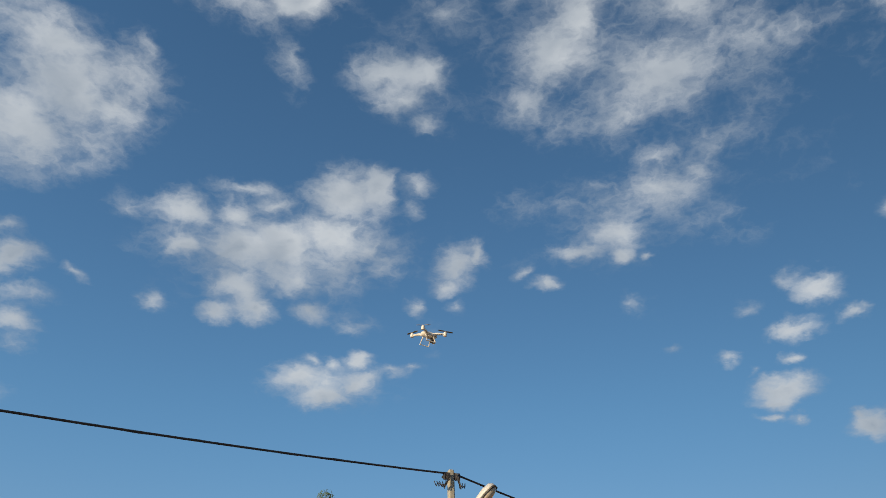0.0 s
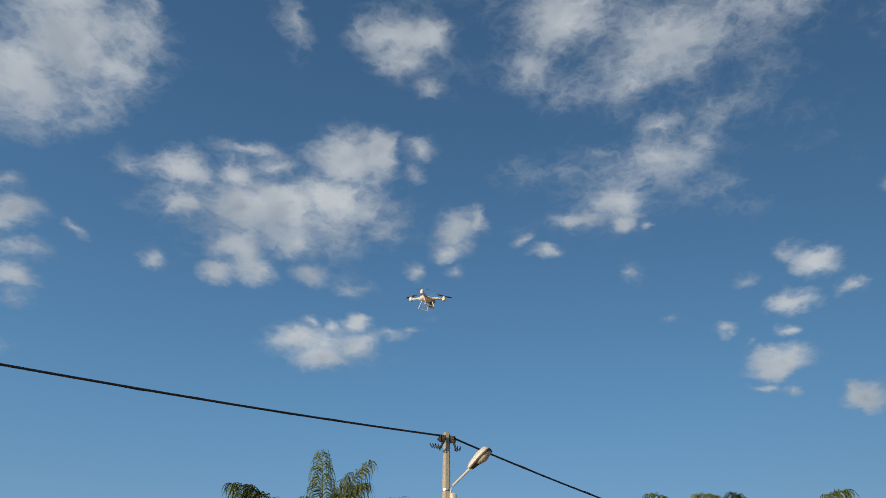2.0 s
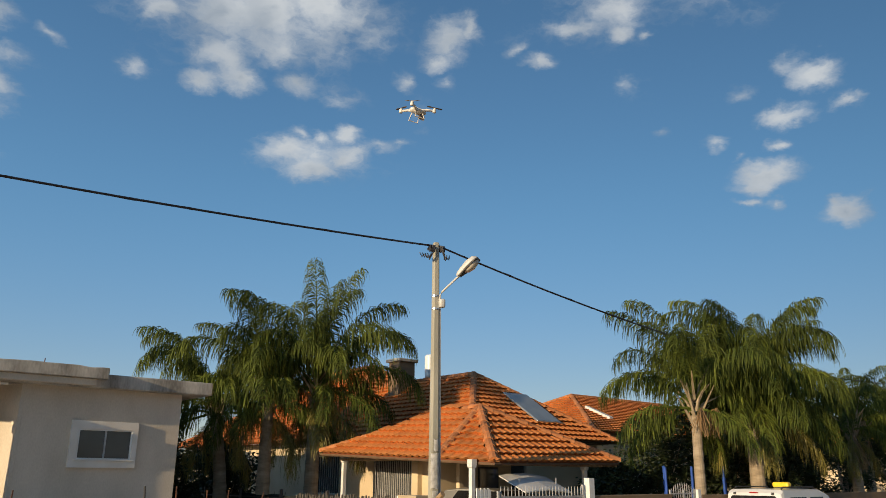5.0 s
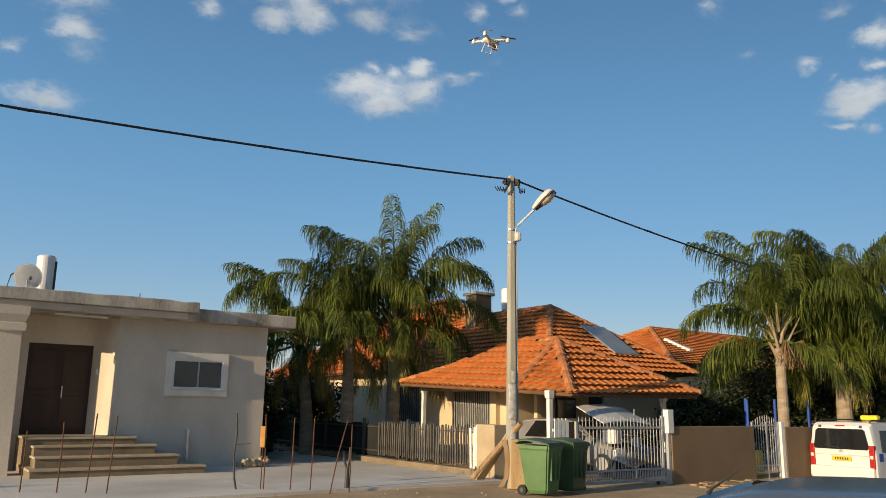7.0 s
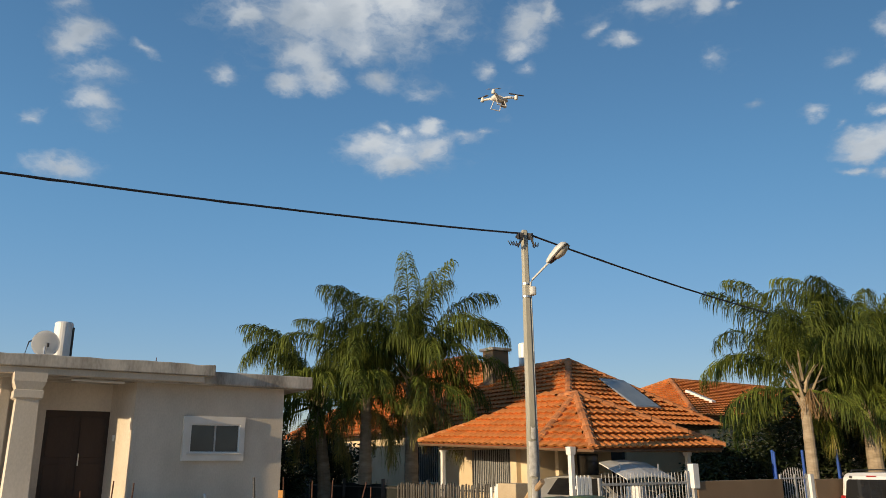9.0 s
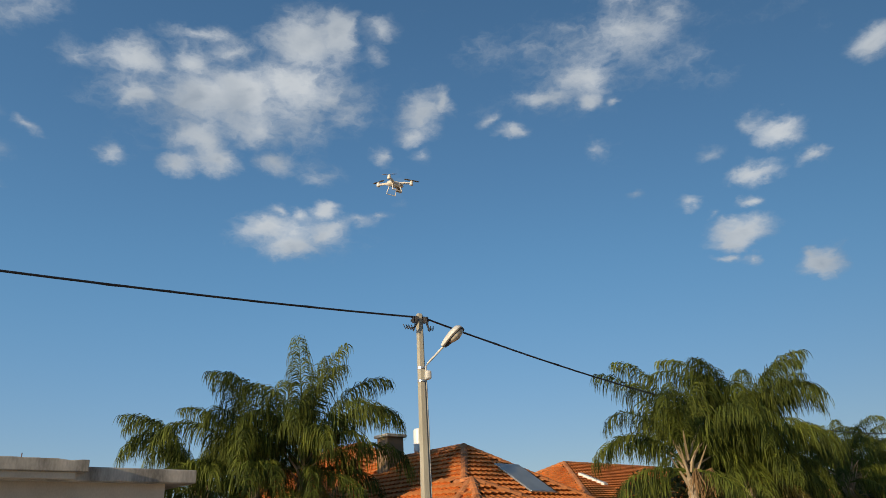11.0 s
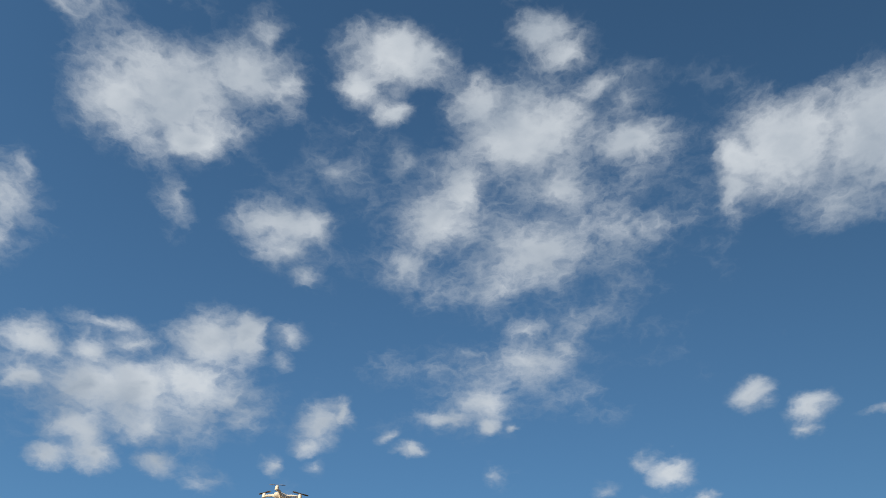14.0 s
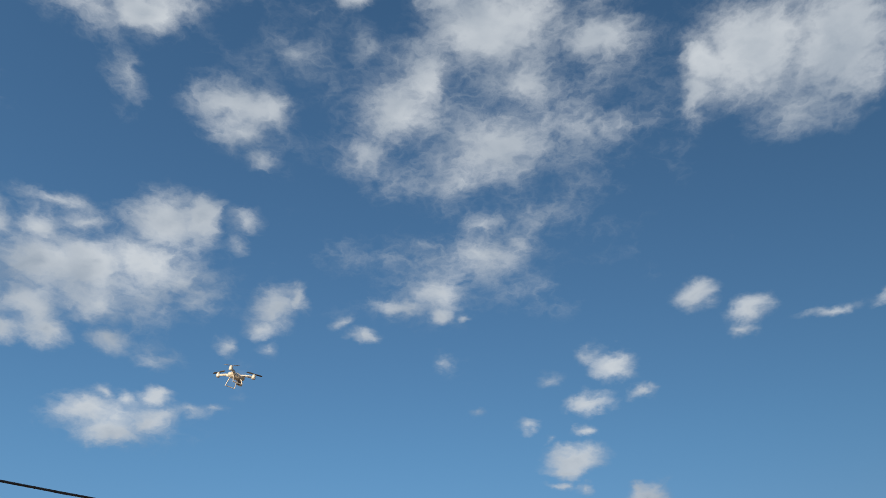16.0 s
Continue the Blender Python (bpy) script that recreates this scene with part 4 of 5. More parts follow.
for z0, z1, a0, a1 in ((1.45, 2.2, -2.5, -0.9), (0.95, 1.4, -2.2, -1.1), (2.25, 2.5, -2.0, -1.2)):
    bm = bmesh.new()
    prev = None
    for i in range(7):
        a = a0 + (a1 - a0) * i / 6
        r = 0.134
        col = [bm.verts.new((r * math.cos(a), r * math.sin(a), z + 0.04 * noise.noise((i, z, 1)))) for z in (z0, (z0 + z1) / 2, z1)]
        if prev:
            for k in range(2):
                bm.faces.new((prev[k], col[k], col[k + 1], prev[k + 1]))
        prev = col
    bmesh.ops.solidify(bm, geom=bm.faces[:], thickness=0.006)
    part("notice", bm, POSTER, pole, "torn white paper notice")
part("conduit", bar([(0.135, -0.05, 0), (0.115, -0.05, 2.6), (0.10, -0.04, 5.5)], 0.018, 6), GALV, pole)
for z in (5.40, 5.70):
    part("band", bar([(0, 0, z), (0, 0, z + 0.04)], 0.1, 12), ALU, pole)
part("bracket", bar([(-0.2, 0.05, 6.86), (0.2, -0.05, 6.86)], 0.03, 6), IRON, pole)
for x in (-0.17, -0.1, 0.1, 0.17):
    part("insulator", bar([(x, -0.05, 6.78), (x, -0.05, 6.86), (x, -0.05, 6.94)], [0.03, 0.045, 0.03], 8), CABLE, pole)
for k in range(7):
    s = 1 if k % 2 else -1
    x = s * (0.11 + 0.035 * (k // 2))
    pts = [(x * 0.6, -0.12, 6.92), (x, -0.16, 6.76 - 0.03 * k), (x * 1.4 + 0.05 * s, -0.1, 6.56 + 0.02 * k), (x * 1.7, -0.05, 6.62), (x * 1.9, 0, 6.74)]
    part("jumper", bar(pts, 0.012, 5), CABLE, pole, "looped black jumper cable")
part("junction_box", box(0.07, 0.21, -0.14, 0.02, 5.45, 5.66, 0.045), LAMPGREY, pole, "small grey junction box")
sl = thing("street_lamp", "grey street lamp head on a slanted arm clamped to the pole", "street lamp", pose(PX, PY, 0, 0, 0, -18))
part("arm", bar([(0.09, 0, 5.45), (0.11, 0, 5.74), (0.16, 0, 5.82), (0.5, 0, 6.12), (0.68, 0, 6.27)], 0.026, 8), LAMPGREY, sl)
hd = Matrix.Translation((0.60, 0, 6.20)) @ Matrix.Rotation(radians(-40), 4, "Y")
sec = []
for x, w, h in ((-0.08, 0.05, 0.05), (-0.02, 0.08, 0.08), (0.1, 0.12, 0.11), (0.3, 0.17, 0.14), (0.48, 0.165, 0.125), (0.56, 0.08, 0.06)):
    sec.append([hd @ Vector((x, w * math.cos(a), h * max(math.sin(a), -0.25) + 0.02)) for a in (2 * math.pi * k / 16 for k in range(16))])
part("housing", loft(sec), LAMPGREY, sl, smooth=True)
sec = []
for x, w, h in ((0.12, 0.06, 0.02), (0.18, 0.12, 0.08), (0.33, 0.155, 0.11), (0.46, 0.13, 0.08), (0.54, 0.06, 0.02)):
    sec.append([hd @ Vector((x, w * math.cos(a), -0.012 + h * min(math.sin(a), 0.0))) for a in (2 * math.pi * k / 16 for k in range(16))])
part("bowl", loft(sec), LENS, sl, "frosted lamp bowl", True)
part("rim", loft([[hd @ Vector((x, w * dy, z)) for dy, z in ((-1, -0.03), (1, -0.03), (1, 0.0), (-1, 0.0))] for x, w in ((-0.04, 0.07), (0.1, 0.125), (0.3, 0.178), (0.49, 0.172), (0.57, 0.09))]), IRON, sl)

SU = Vector((math.cos(radians(TURN)), math.sin(radians(TURN)), 0))
TOP = Vector((PX, PY, 6.93))


def span(name, sag, far, drop, way, label):
    """A cable from the pole to the next one along the street, hung drop metres lower there."""
    pts = []
    for i in range(41):
        k = i / 40
        pts.append(TOP + SU * (way * far * k) + Vector((0, 0, -drop * k - 4 * sag * k * (1 - k))) + Vector((0.05 * way, -0.04, 0)))
    th = thing(name, label, "cable", Matrix.Identity(4))
    part("cable", bar(pts, 0.022, 6), CABLE, th)
    pts2 = [p + Vector((0.02 * math.sin(i * 2.2), 0, 0.02 * math.cos(i * 2.2))) for i, p in enumerate(pts)]
    part("strand", bar(pts2, 0.012, 5), CABLE, th)


span("overhead_cable", 0.90, 40.0, 0.0, -1, "thick black bundled overhead cable strung from the pole")
span("overhead_cable", 0.93, 31.5, 0.75, 1, "thick black bundled overhead cable sagging along the street")
for way, far, top in ((-1, 40.0, 7.0), (1, 31.5, 6.42)):
    q = TOP + SU * (way * far)
    pl = thing("power_pole", "plain concrete power pole further along the street", "pole", Matrix.Translation((q.x, q.y, -0.4)))
    part("shaft", bar([(0, 0, 0), (0, 0, top + 0.4)], [0.17, 0.11], 10), CONPOLE, pl)
    part("bracket", bar([(-0.2, 0.05, top + 0.1), (0.2, -0.05, top + 0.1)], 0.03, 6), IRON, pl)
    if way > 0:
        lh = thing("street_lamp", "small grey street lamp on the further pole", "street lamp", Matrix.Translation((q.x, q.y, -0.4)))
        part("arm", bar([(0.1, 0, 5.3), (0.3, -0.02, 5.6), (0.75, -0.05, 6.0)], 0.028, 6), LAMPGREY, lh)
        hm = Matrix.Translation((0.7, -0.05, 5.96)) @ Matrix.Rotation(radians(-38), 4, "Y")
        part("housing", loft([[hm @ Vector((x, w * math.cos(t), 0.7 * w * math.sin(t))) for t in (2 * math.pi * k / 10 for k in range(10))] for x, w in ((-0.05, 0.04), (0.1, 0.11), (0.4, 0.16), (0.6, 0.1))]), LAMPGREY, lh, smooth=True)


# ---- bins, boards, stakes by the gate ----
def wheelie_bin(m, label, body, lid):
    b = thing("wheelie_bin", label, "bin", m, "wheelie bins")
    sec = []
    for z, w, d0, d1 in ((0.05, 0.22, -0.22, 0.20), (0.1, 0.24, -0.25, 0.24), (0.86, 0.285, -0.31, 0.36), (0.90, 0.30, -0.33, 0.38), (0.96, 0.30, -0.33, 0.38)):
        sec.append([(-w, d0, z), (w, d0, z), (w, d1, z), (-w, d1, z)])
    bm = loft(sec)
    bmesh.ops.bevel(bm, geom=[e for e in bm.edges if abs(e.verts[0].co.z - e.verts[1].co.z) > 0.02], offset=0.03, segments=2, affect="EDGES")
    part("body", bm, body, b)
    sec = []
    for y, z, w in ((-0.35, 0.965, 0.305), (-0.33, 1.0, 0.305), (-0.1, 1.05, 0.30), (0.2, 1.075, 0.30), (0.36, 1.06, 0.30), (0.42, 1.0, 0.29)):
        sec.append([(-w, y, z - 0.03), (w, y, z - 0.03), (w, y, z), (w * 0.8, y, z + 0.018), (-w * 0.8, y, z + 0.018), (-w, y, z)])
    part("lid", loft(sec), lid, b, "hinged plastic lid")
    part("handle", bar([(-0.24, 0.43, 0.98), (-0.24, 0.47, 1.0), (0.24, 0.47, 1.0), (0.24, 0.43, 0.98)], 0.016), lid, b)
    for x in (-0.27, 0.27):
        w = part("wheel", bar([(x - 0.025, 0.29, 0.1), (x + 0.025, 0.29, 0.1)], 0.10, 18), RUBBER, b)
        part("hub", bar([(x - 0.03, 0.29, 0.1), (x + 0.03, 0.29, 0.1)], 0.045, 12), BINDARK, w)
    part("axle", bar([(-0.25, 0.29, 0.1), (0.25, 0.29, 0.1)], 0.012, 6), IRON, b)
    for x in (-0.15, 0.0, 0.15):
        part("rib", box(x - 0.012, x + 0.012, -0.318, -0.27, 0.3, 0.84, 0.004), body, b)
    return b


wheelie_bin(pose(0.88, 16.15, 0, 0, 0, 56), "green plastic wheelie bin standing on the dirt", BINGREEN, BINDARK)
# second bin's body takes the lid's dark green as the first bin's shadow
wheelie_bin(pose(1.46, 16.8, 0, 0, 0, 50), "green wheelie bin behind the first, coloured darker for its shade", BINDARK, BINDARK)

bd = thing("timber_beam", "thick weathered timber beam leaning on the pier", "timber", Matrix.Identity(4))
a, b = Vector((-0.62, 18.75, 0.02)), Vector((0.50, 17.35, 1.36))
part("beam", bar([a, a.lerp(b, 0.5) + Vector((0, 0, 0.01)), b], [0.07, 0.075, 0.06], 8), WOOD, bd)
bd = thing("timber_plank", "sawn plank leaning beside the beam", "timber", Matrix.Identity(4))
a, b = Vector((-0.42, 18.65, 0.02)), Vector((0.34, 17.75, 1.2))
part("plank", loft([[p + Vector(o) for o in ((-0.09, -0.07, 0), (0.09, 0.07, 0), (0.09, 0.07, 0.035), (-0.09, -0.07, 0.035))] for p in (a, b)]), SAWN, bd)
bd = thing("bent_board", "warped upright board by the bins", "timber", pose(0.16, 17.5, 0))
part("board", loft([[(x - 0.05, -0.02, z), (x + 0.05, -0.02, z), (x + 0.05, 0.02, z), (x - 0.05, 0.02, z)] for x, z in ((-0.10, 0), (0.02, 0.2), (0.05, 0.5), (0.03, 0.8), (-0.03, 1.0))]), WOOD, bd)
bd = thing("board_panel", "tan upright board standing beside the bin", "board", pose(0.42, 17.2, 0, 4, 0, 10))
part("panel", box(-0.16, 0.16, -0.04, 0.04, 0, 1.03, 0.01), SAWN, bd)
for k, z in enumerate((0.25, 0.55, 0.8)):
    part("knot", bar([(0.05 - 0.05 * k, -0.046, z), (0.05 - 0.05 * k, -0.036, z)], 0.018, 8), WOOD, bd)

for x, y, tx, ty, h in ((-8.65, 14.1, 0.02, 0, 1.14), (-7.98, 14.15, 0.01, 0, 1.3), (-7.47, 14.2, 0.08, 0.02, 1.47), (-7.08, 14.2, 0.08, 0.02, 1.43), (-4.05, 15.55, 0.03, 0, 1.43), (-3.66, 15.56, 0.04, 0, 1.43), (-3.3, 15.6, 0.33, 0.05, 1.4), (-2.95, 15.9, 0.02, 0.02, 1.3), (-4.56, 15.5, -0.03, 0, 1.5)):
    st = thing("rebar_stake", "thin rusty rebar stake driven upright into the ground", "stake", pose(x, y, 0), "rebar stakes")
    part("rod", bar([(0, 0, -0.2), (tx * 0.45 + 0.01, ty * 0.5, h * 0.5), (tx, ty, h)], 0.0125, 6), RUST, st)
st = thing("stake", "bent black iron stake in the driveway edge", "stake", pose(-5.1, 15.4, 0))
part("rod", bar([(0.06, 0, -0.1), (-0.02, 0, 0.25), (-0.06, 0, 0.7), (-0.02, 0, 1.1), (-0.05, 0, 1.5)], 0.02, 6), IRON, st)
part("tie", bar([(-0.02, 0, 0.9), (0.25, 0.05, 0.92)], 0.008, 5), RUST, st)
st = thing("stake", "orange wooden stub fixed on a stake", "stake", pose(-4.62, 15.5, 0))
part("rod", bar([(0, 0, -0.1), (0, 0, 1.0)], 0.012, 6), RUST, st)
part("stub", box(-0.05, 0.05, -0.05, 0.05, 0.85, 1.26, 0.01), ORANGEP, st)
st = thing("forked_stake", "short forked black wooden stake", "stake", pose(-3.04, 16.1, 0))
part("trunk", bar([(0, 0, -0.1), (0.01, 0, 0.45)], [0.05, 0.04], 8), IRON, st)
part("fork", bar([(0.01, 0, 0.42), (0.05, 0, 0.62), (0.05, 0, 0.85)], [0.035, 0.03, 0.022], 6), IRON, st)
part("fork", bar([(0.0, 0, 0.42), (-0.06, 0, 0.6), (-0.09, 0, 0.78)], [0.03, 0.026, 0.02], 6), IRON, st)
bm = bmesh.new()
for k in range(26):
    s = random.uniform(0.05, 0.14)
    bmesh.ops.create_icosphere(bm, subdivisions=1, radius=s, matrix=Matrix.Translation((random.gauss(0, 0.22), random.gauss(0, 0.16), s * 0.5 + random.uniform(0, 0.1))) @ pose(0, 0, 0, 40 * k, 25 * k, 17 * k) @ Matrix.Diagonal((1.2, 0.9, 0.7, 1)))
solid("rubble_pile", bm, KERB, on_street(-3.3, 6.55, 0.05), "small pile of broken rubble by the house corner", "rubble", "stuff")


# ---- vehicles ----
def wheel(parent, x, y, z, r=0.31, w=0.19):
    t = part("wheel", bar([(x, y - w / 2, z), (x, y - w / 2 + 0.03, z), (x, y + w / 2 - 0.03, z), (x, y + w / 2, z)], [r * 0.9, r, r, r * 0.9], 24), RUBBER, parent)
    s = -1 if y < 0 else 1
    part("rim", bar([(x, y + s * w * 0.4, z), (x, y + s * (w / 2 + 0.012), z)], [r * 0.66, r * 0.6], 20), ALU, t)


def body_loft(profile, halfw, tuck):
    """Car shell: profile of (x, low, high) stations, with the roof drawn in by tuck."""
    sec = []
    for x, z0, zb, z1, k in profile:
        w = halfw * k
        t = w * tuck if z1 > zb + 0.05 else w * 0.97
        sec.append([(x, -w * 0.95, z0), (x, -w, z0 + 0.15), (x, -w, zb), (x, -t, z1 - 0.035), (x, -t * 0.93, z1 - 0.012), (x, -t * 0.8, z1 + 0.004), (x, 0, z1 + 0.01), (x, t * 0.8, z1 + 0.004), (x, t * 0.93, z1 - 0.012), (x, t, z1 - 0.035), (x, w, zb), (x, w, z0 + 0.15), (x, w * 0.95, z0)])
    bm = loft(sec)
    return bm


def van():
    v = thing("van", "white compact van with a yellow taxi sign parked by the wall", "van", on_street(9.55, -2.38, -0.36))
    prof = [(0.0, 0.32, 0.95, 1.50, 0.95), (0.04, 0.28, 0.95, 1.70, 0.99), (0.16, 0.26, 0.95, 1.79, 1.0), (1.0, 0.25, 0.95, 1.81, 1.0), (2.3, 0.25, 0.95, 1.80, 1.0), (2.8, 0.25, 0.98, 1.66, 1.0), (3.35, 0.25, 1.0, 1.12, 0.98), (4.1, 0.26, 0.9, 0.95, 0.92), (4.35, 0.32, 0.7, 0.74, 0.8)]
    bm = body_loft(prof, 0.905, 0.86)
    part("body", bm, VANWHITE, v, smooth=False)
    # rear
    part("rear_window", loft([[(-0.022, y, z) for y, z in ((-0.70, 1.10), (0.70, 1.10), (0.74, 1.16), (0.66, 1.58), (0.6, 1.63), (-0.6, 1.63), (-0.66, 1.58), (-0.74, 1.16))], [(0.03, y, z) for y, z in ((-0.70, 1.10), (0.70, 1.10), (0.74, 1.16), (0.66, 1.58), (0.6, 1.63), (-0.6, 1.63), (-0.66, 1.58), (-0.74, 1.16))]]), CARGLASS, v, "dark tinted rear window")
    for s in (-1, 1):
        l = part("tail_lamp", box(-0.03, 0.10, s * 0.80 - 0.07, s * 0.80 + 0.07, 0.62, 1.22, 0.025), REDLAMP, v, "red tail lamp")
        part("lens", box(-0.036, 0.0, s * 0.80 - 0.04, s * 0.80 + 0.04, 0.88, 0.97, 0.01), CLEARLAMP, l)
        part("hinge", box(-0.02, 0.05, s * 0.55 - 0.03, s * 0.55 + 0.03, 1.66, 1.72, 0.01), IRON, v)
        for x0, x1 in ((0.35, 1.35), (1.5, 2.35)):
            part("side_window", loft([[(x0, s * 0.89, 1.05), (x1, s * 0.89, 1.05), (x1 - 0.04, s * 0.82, 1.60), (x0 + 0.08, s * 0.82, 1.60)], [(x0, s * 0.912, 1.05), (x1, s * 0.912, 1.05), (x1 - 0.04, s * 0.845, 1.60), (x0 + 0.08, s * 0.845, 1.60)]]), CARGLASS, v)
        for x in (0.75, 3.45):
            wheel(v, x, s * 0.80, 0.31)
    part("wiper", bar([(-0.035, 0.0, 1.12), (-0.035, 0.42, 1.20)], 0.012, 5), RUBBER, v, "black rear wiper")
    part("brake_lamp", box(-0.012, 0.06, -0.12, 0.12, 1.70, 1.725, 0.004), REDLAMP, v)
    p = part("number_plate", box(-0.032, 0.0, -0.26, 0.26, 0.80, 0.92, 0.006), YELLOW, v, "yellow number plate")
    for k in range(6):
        part("bar", box(-0.036, -0.03, -0.19 + 0.066 * k, -0.155 + 0.066 * k, 0.83, 0.89), IRON, p)
    part("bumper", box(-0.09, 0.14, -0.86, 0.86, 0.34, 0.66, 0.05), VANWHITE, v)
    part("crease", box(-0.018, 0.0, -0.72, 0.72, 0.945, 0.955), GALV, v)
    for dz in (0.0, 0.035):
        part("badge", loft([[(-0.03, y, 1.015 + dz + z) for y, z in ((-0.05, 0), (0, 0.03), (0.05, 0), (0.05, 0.018), (0, 0.048), (-0.05, 0.018))], [(-0.01, y, 1.015 + dz + z) for y, z in ((-0.05, 0), (0, 0.03), (0.05, 0), (0.05, 0.018), (0, 0.048), (-0.05, 0.018))]]), ALU, v)
    part("sticker", box(0.14, 0.34, -0.912, -0.904, 0.82, 1.02), BLUE, v, "blue square sticker")
    for s in (-1, 1):
        part("roof_rail", bar([(0.25, s * 0.68, 1.80), (0.35, s * 0.68, 1.86), (2.1, s * 0.68, 1.86), (2.2, s * 0.68, 1.80)], 0.018, 6), IRON, v)
    sg = part("taxi_sign", box(1.55, 1.77, -0.24, 0.24, 1.84, 1.99, 0.05), TAXIYEL, v, "yellow rooftop taxi sign")
    part("base", box(1.58, 1.74, -0.2, 0.2, 1.815, 1.85), IRON, sg)
    return v


van()


def small_car(m, label, paint, category="car"):
    c = thing("car", label, category, m)
    prof = [(-2.05, 0.35, 0.55, 0.6, 0.85), (-1.95, 0.25, 0.68, 0.72, 0.95), (-1.1, 0.22, 0.84, 0.90, 1.0), (-0.95, 0.22, 0.88, 0.96, 1.0), (-0.25, 0.22, 0.90, 1.38, 1.0), (0.1, 0.22, 0.90, 1.41, 1.0), (0.8, 0.22, 0.92, 1.415, 1.0), (1.25, 0.22, 0.94, 1.40, 1.0), (1.48, 0.22, 0.94, 1.37, 0.99), (1.56, 0.22, 0.94, 1.35, 0.99), (1.66, 0.22, 0.94, 1.22, 0.98), (1.9, 0.25, 0.92, 0.98, 0.95), (2.0, 0.35, 0.8, 0.84, 0.88)]
    shell = part("body", body_loft(prof, 0.86, 0.66), paint, c, smooth=True)
    sub = shell.modifiers.new("round", "SUBSURF")
    sub.levels = sub.render_levels = 2
    part("windscreen", loft([[(-0.98, -0.62, 0.97), (-0.98, 0.62, 0.97), (-0.30, 0.48, 1.35), (-0.30, -0.48, 1.35)], [(-0.93, -0.62, 0.91), (-0.93, 0.62, 0.91), (-0.25, 0.48, 1.29), (-0.25, -0.48, 1.29)]]), CARGLASS, c)
    part("rear_window", loft([[(1.60, -0.5, 1.31), (1.60, 0.5, 1.31), (1.86, 0.6, 1.0), (1.86, -0.6, 1.0)], [(1.54, -0.5, 1.29), (1.54, 0.5, 1.29), (1.80, 0.6, 0.98), (1.80, -0.6, 0.98)]]), CARGLASS, c)
    for s in (-1, 1):
        for x0, x1, a, b in ((-0.72, 0.22, 0.42, 0.0), (0.28, 1.2, 0.0, 0.2)):
            part("side_window", loft([[(x0, s * 0.872, 0.93), (x1, s * 0.872, 0.93), (x1 - b, s * 0.63, 1.345), (x0 + a, s * 0.63, 1.345)], [(x0, s * 0.83, 0.93), (x1, s * 0.83, 0.93), (x1 - b, s * 0.56, 1.345), (x0 + a, s * 0.56, 1.345)]]), CARGLASS, c)
        part("gutter_strip", bar([(-0.75, s * 0.76, 1.0), (-0.2, s * 0.60, 1.345), (0.3, s * 0.59, 1.372), (0.9, s * 0.59, 1.375), (1.4, s * 0.585, 1.33)], 0.012, 6), GALV, c, "pale metal roof strip")
        for x in (-1.3, 1.25):
            wheel(c, x, s * 0.76, 0.3, 0.3, 0.18)
        part("mirror", box(-0.72, -0.6, s * 0.95 - 0.08, s * 0.95 + 0.08, 0.92, 1.05, 0.03), paint, c)
    return c


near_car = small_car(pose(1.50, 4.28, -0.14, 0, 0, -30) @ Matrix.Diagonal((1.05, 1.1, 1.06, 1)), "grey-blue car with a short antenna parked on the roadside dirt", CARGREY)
small_car(on_street(4.3, 2.1, 0, 100), "silver small car under the carport, its paint dimmed for shade", SILVER)
small_car(on_street(17.4, -2.45, -0.36, 180), "pale silver small car parked in front of the van", SILVER)
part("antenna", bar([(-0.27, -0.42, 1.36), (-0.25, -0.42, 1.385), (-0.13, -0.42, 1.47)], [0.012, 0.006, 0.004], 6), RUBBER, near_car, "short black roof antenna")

scoot = thing("scooter", "white motor scooter parked behind the driveway gate", "scooter", on_street(4.15, 0.25, level(4.15, 0.25), 15))
part("body", loft([[(x, -w, z0), (x, w, z0), (x, w * 0.8, z1), (x, -w * 0.8, z1)] for x, w, z0, z1 in ((-0.7, 0.08, 0.45, 0.7), (-0.4, 0.16, 0.35, 0.78), (0.0, 0.16, 0.25, 0.5), (0.3, 0.15, 0.25, 0.42), (0.5, 0.14, 0.3, 0.9), (0.6, 0.08, 0.4, 1.0))]), VANWHITE, scoot)
part("seat", box(-0.65, 0.05, -0.14, 0.14, 0.76, 0.86, 0.04), RUBBER, scoot)
part("handlebar", bar([(0.5, -0.33, 1.05), (0.55, 0, 1.0), (0.5, 0.33, 1.05)], 0.018), IRON, scoot)
part("rear_box", box(-0.95, -0.6, -0.2, 0.2, 0.85, 1.2, 0.04), VANWHITE, scoot)
for x in (-0.55, 0.68):
    part("wheel", bar([(x, -0.05, 0.22), (x, 0.05, 0.22)], 0.22, 18), RUBBER, scoot)
tarp = thing("tarpaulin", "white tarpaulin stretched over a frame under the carport", "tarpaulin", on_street(3.65, 0.1))
part("sheet", loft([[(x, -0.45, z - 0.32), (x, 0.45, z + 0.06), (x, 0.45, z + 0.09), (x, -0.45, z - 0.29)] for x, z in ((-0.95, 1.66), (-0.6, 1.70), (-0.05, 1.72), (0.4, 1.68), (0.75, 1.64))]), TARP, tarp)
for x in (-0.7, 0.65):
    part("pole", bar([(x, 0, 0), (x, 0, 1.7)], 0.02, 6), ALU, tarp)


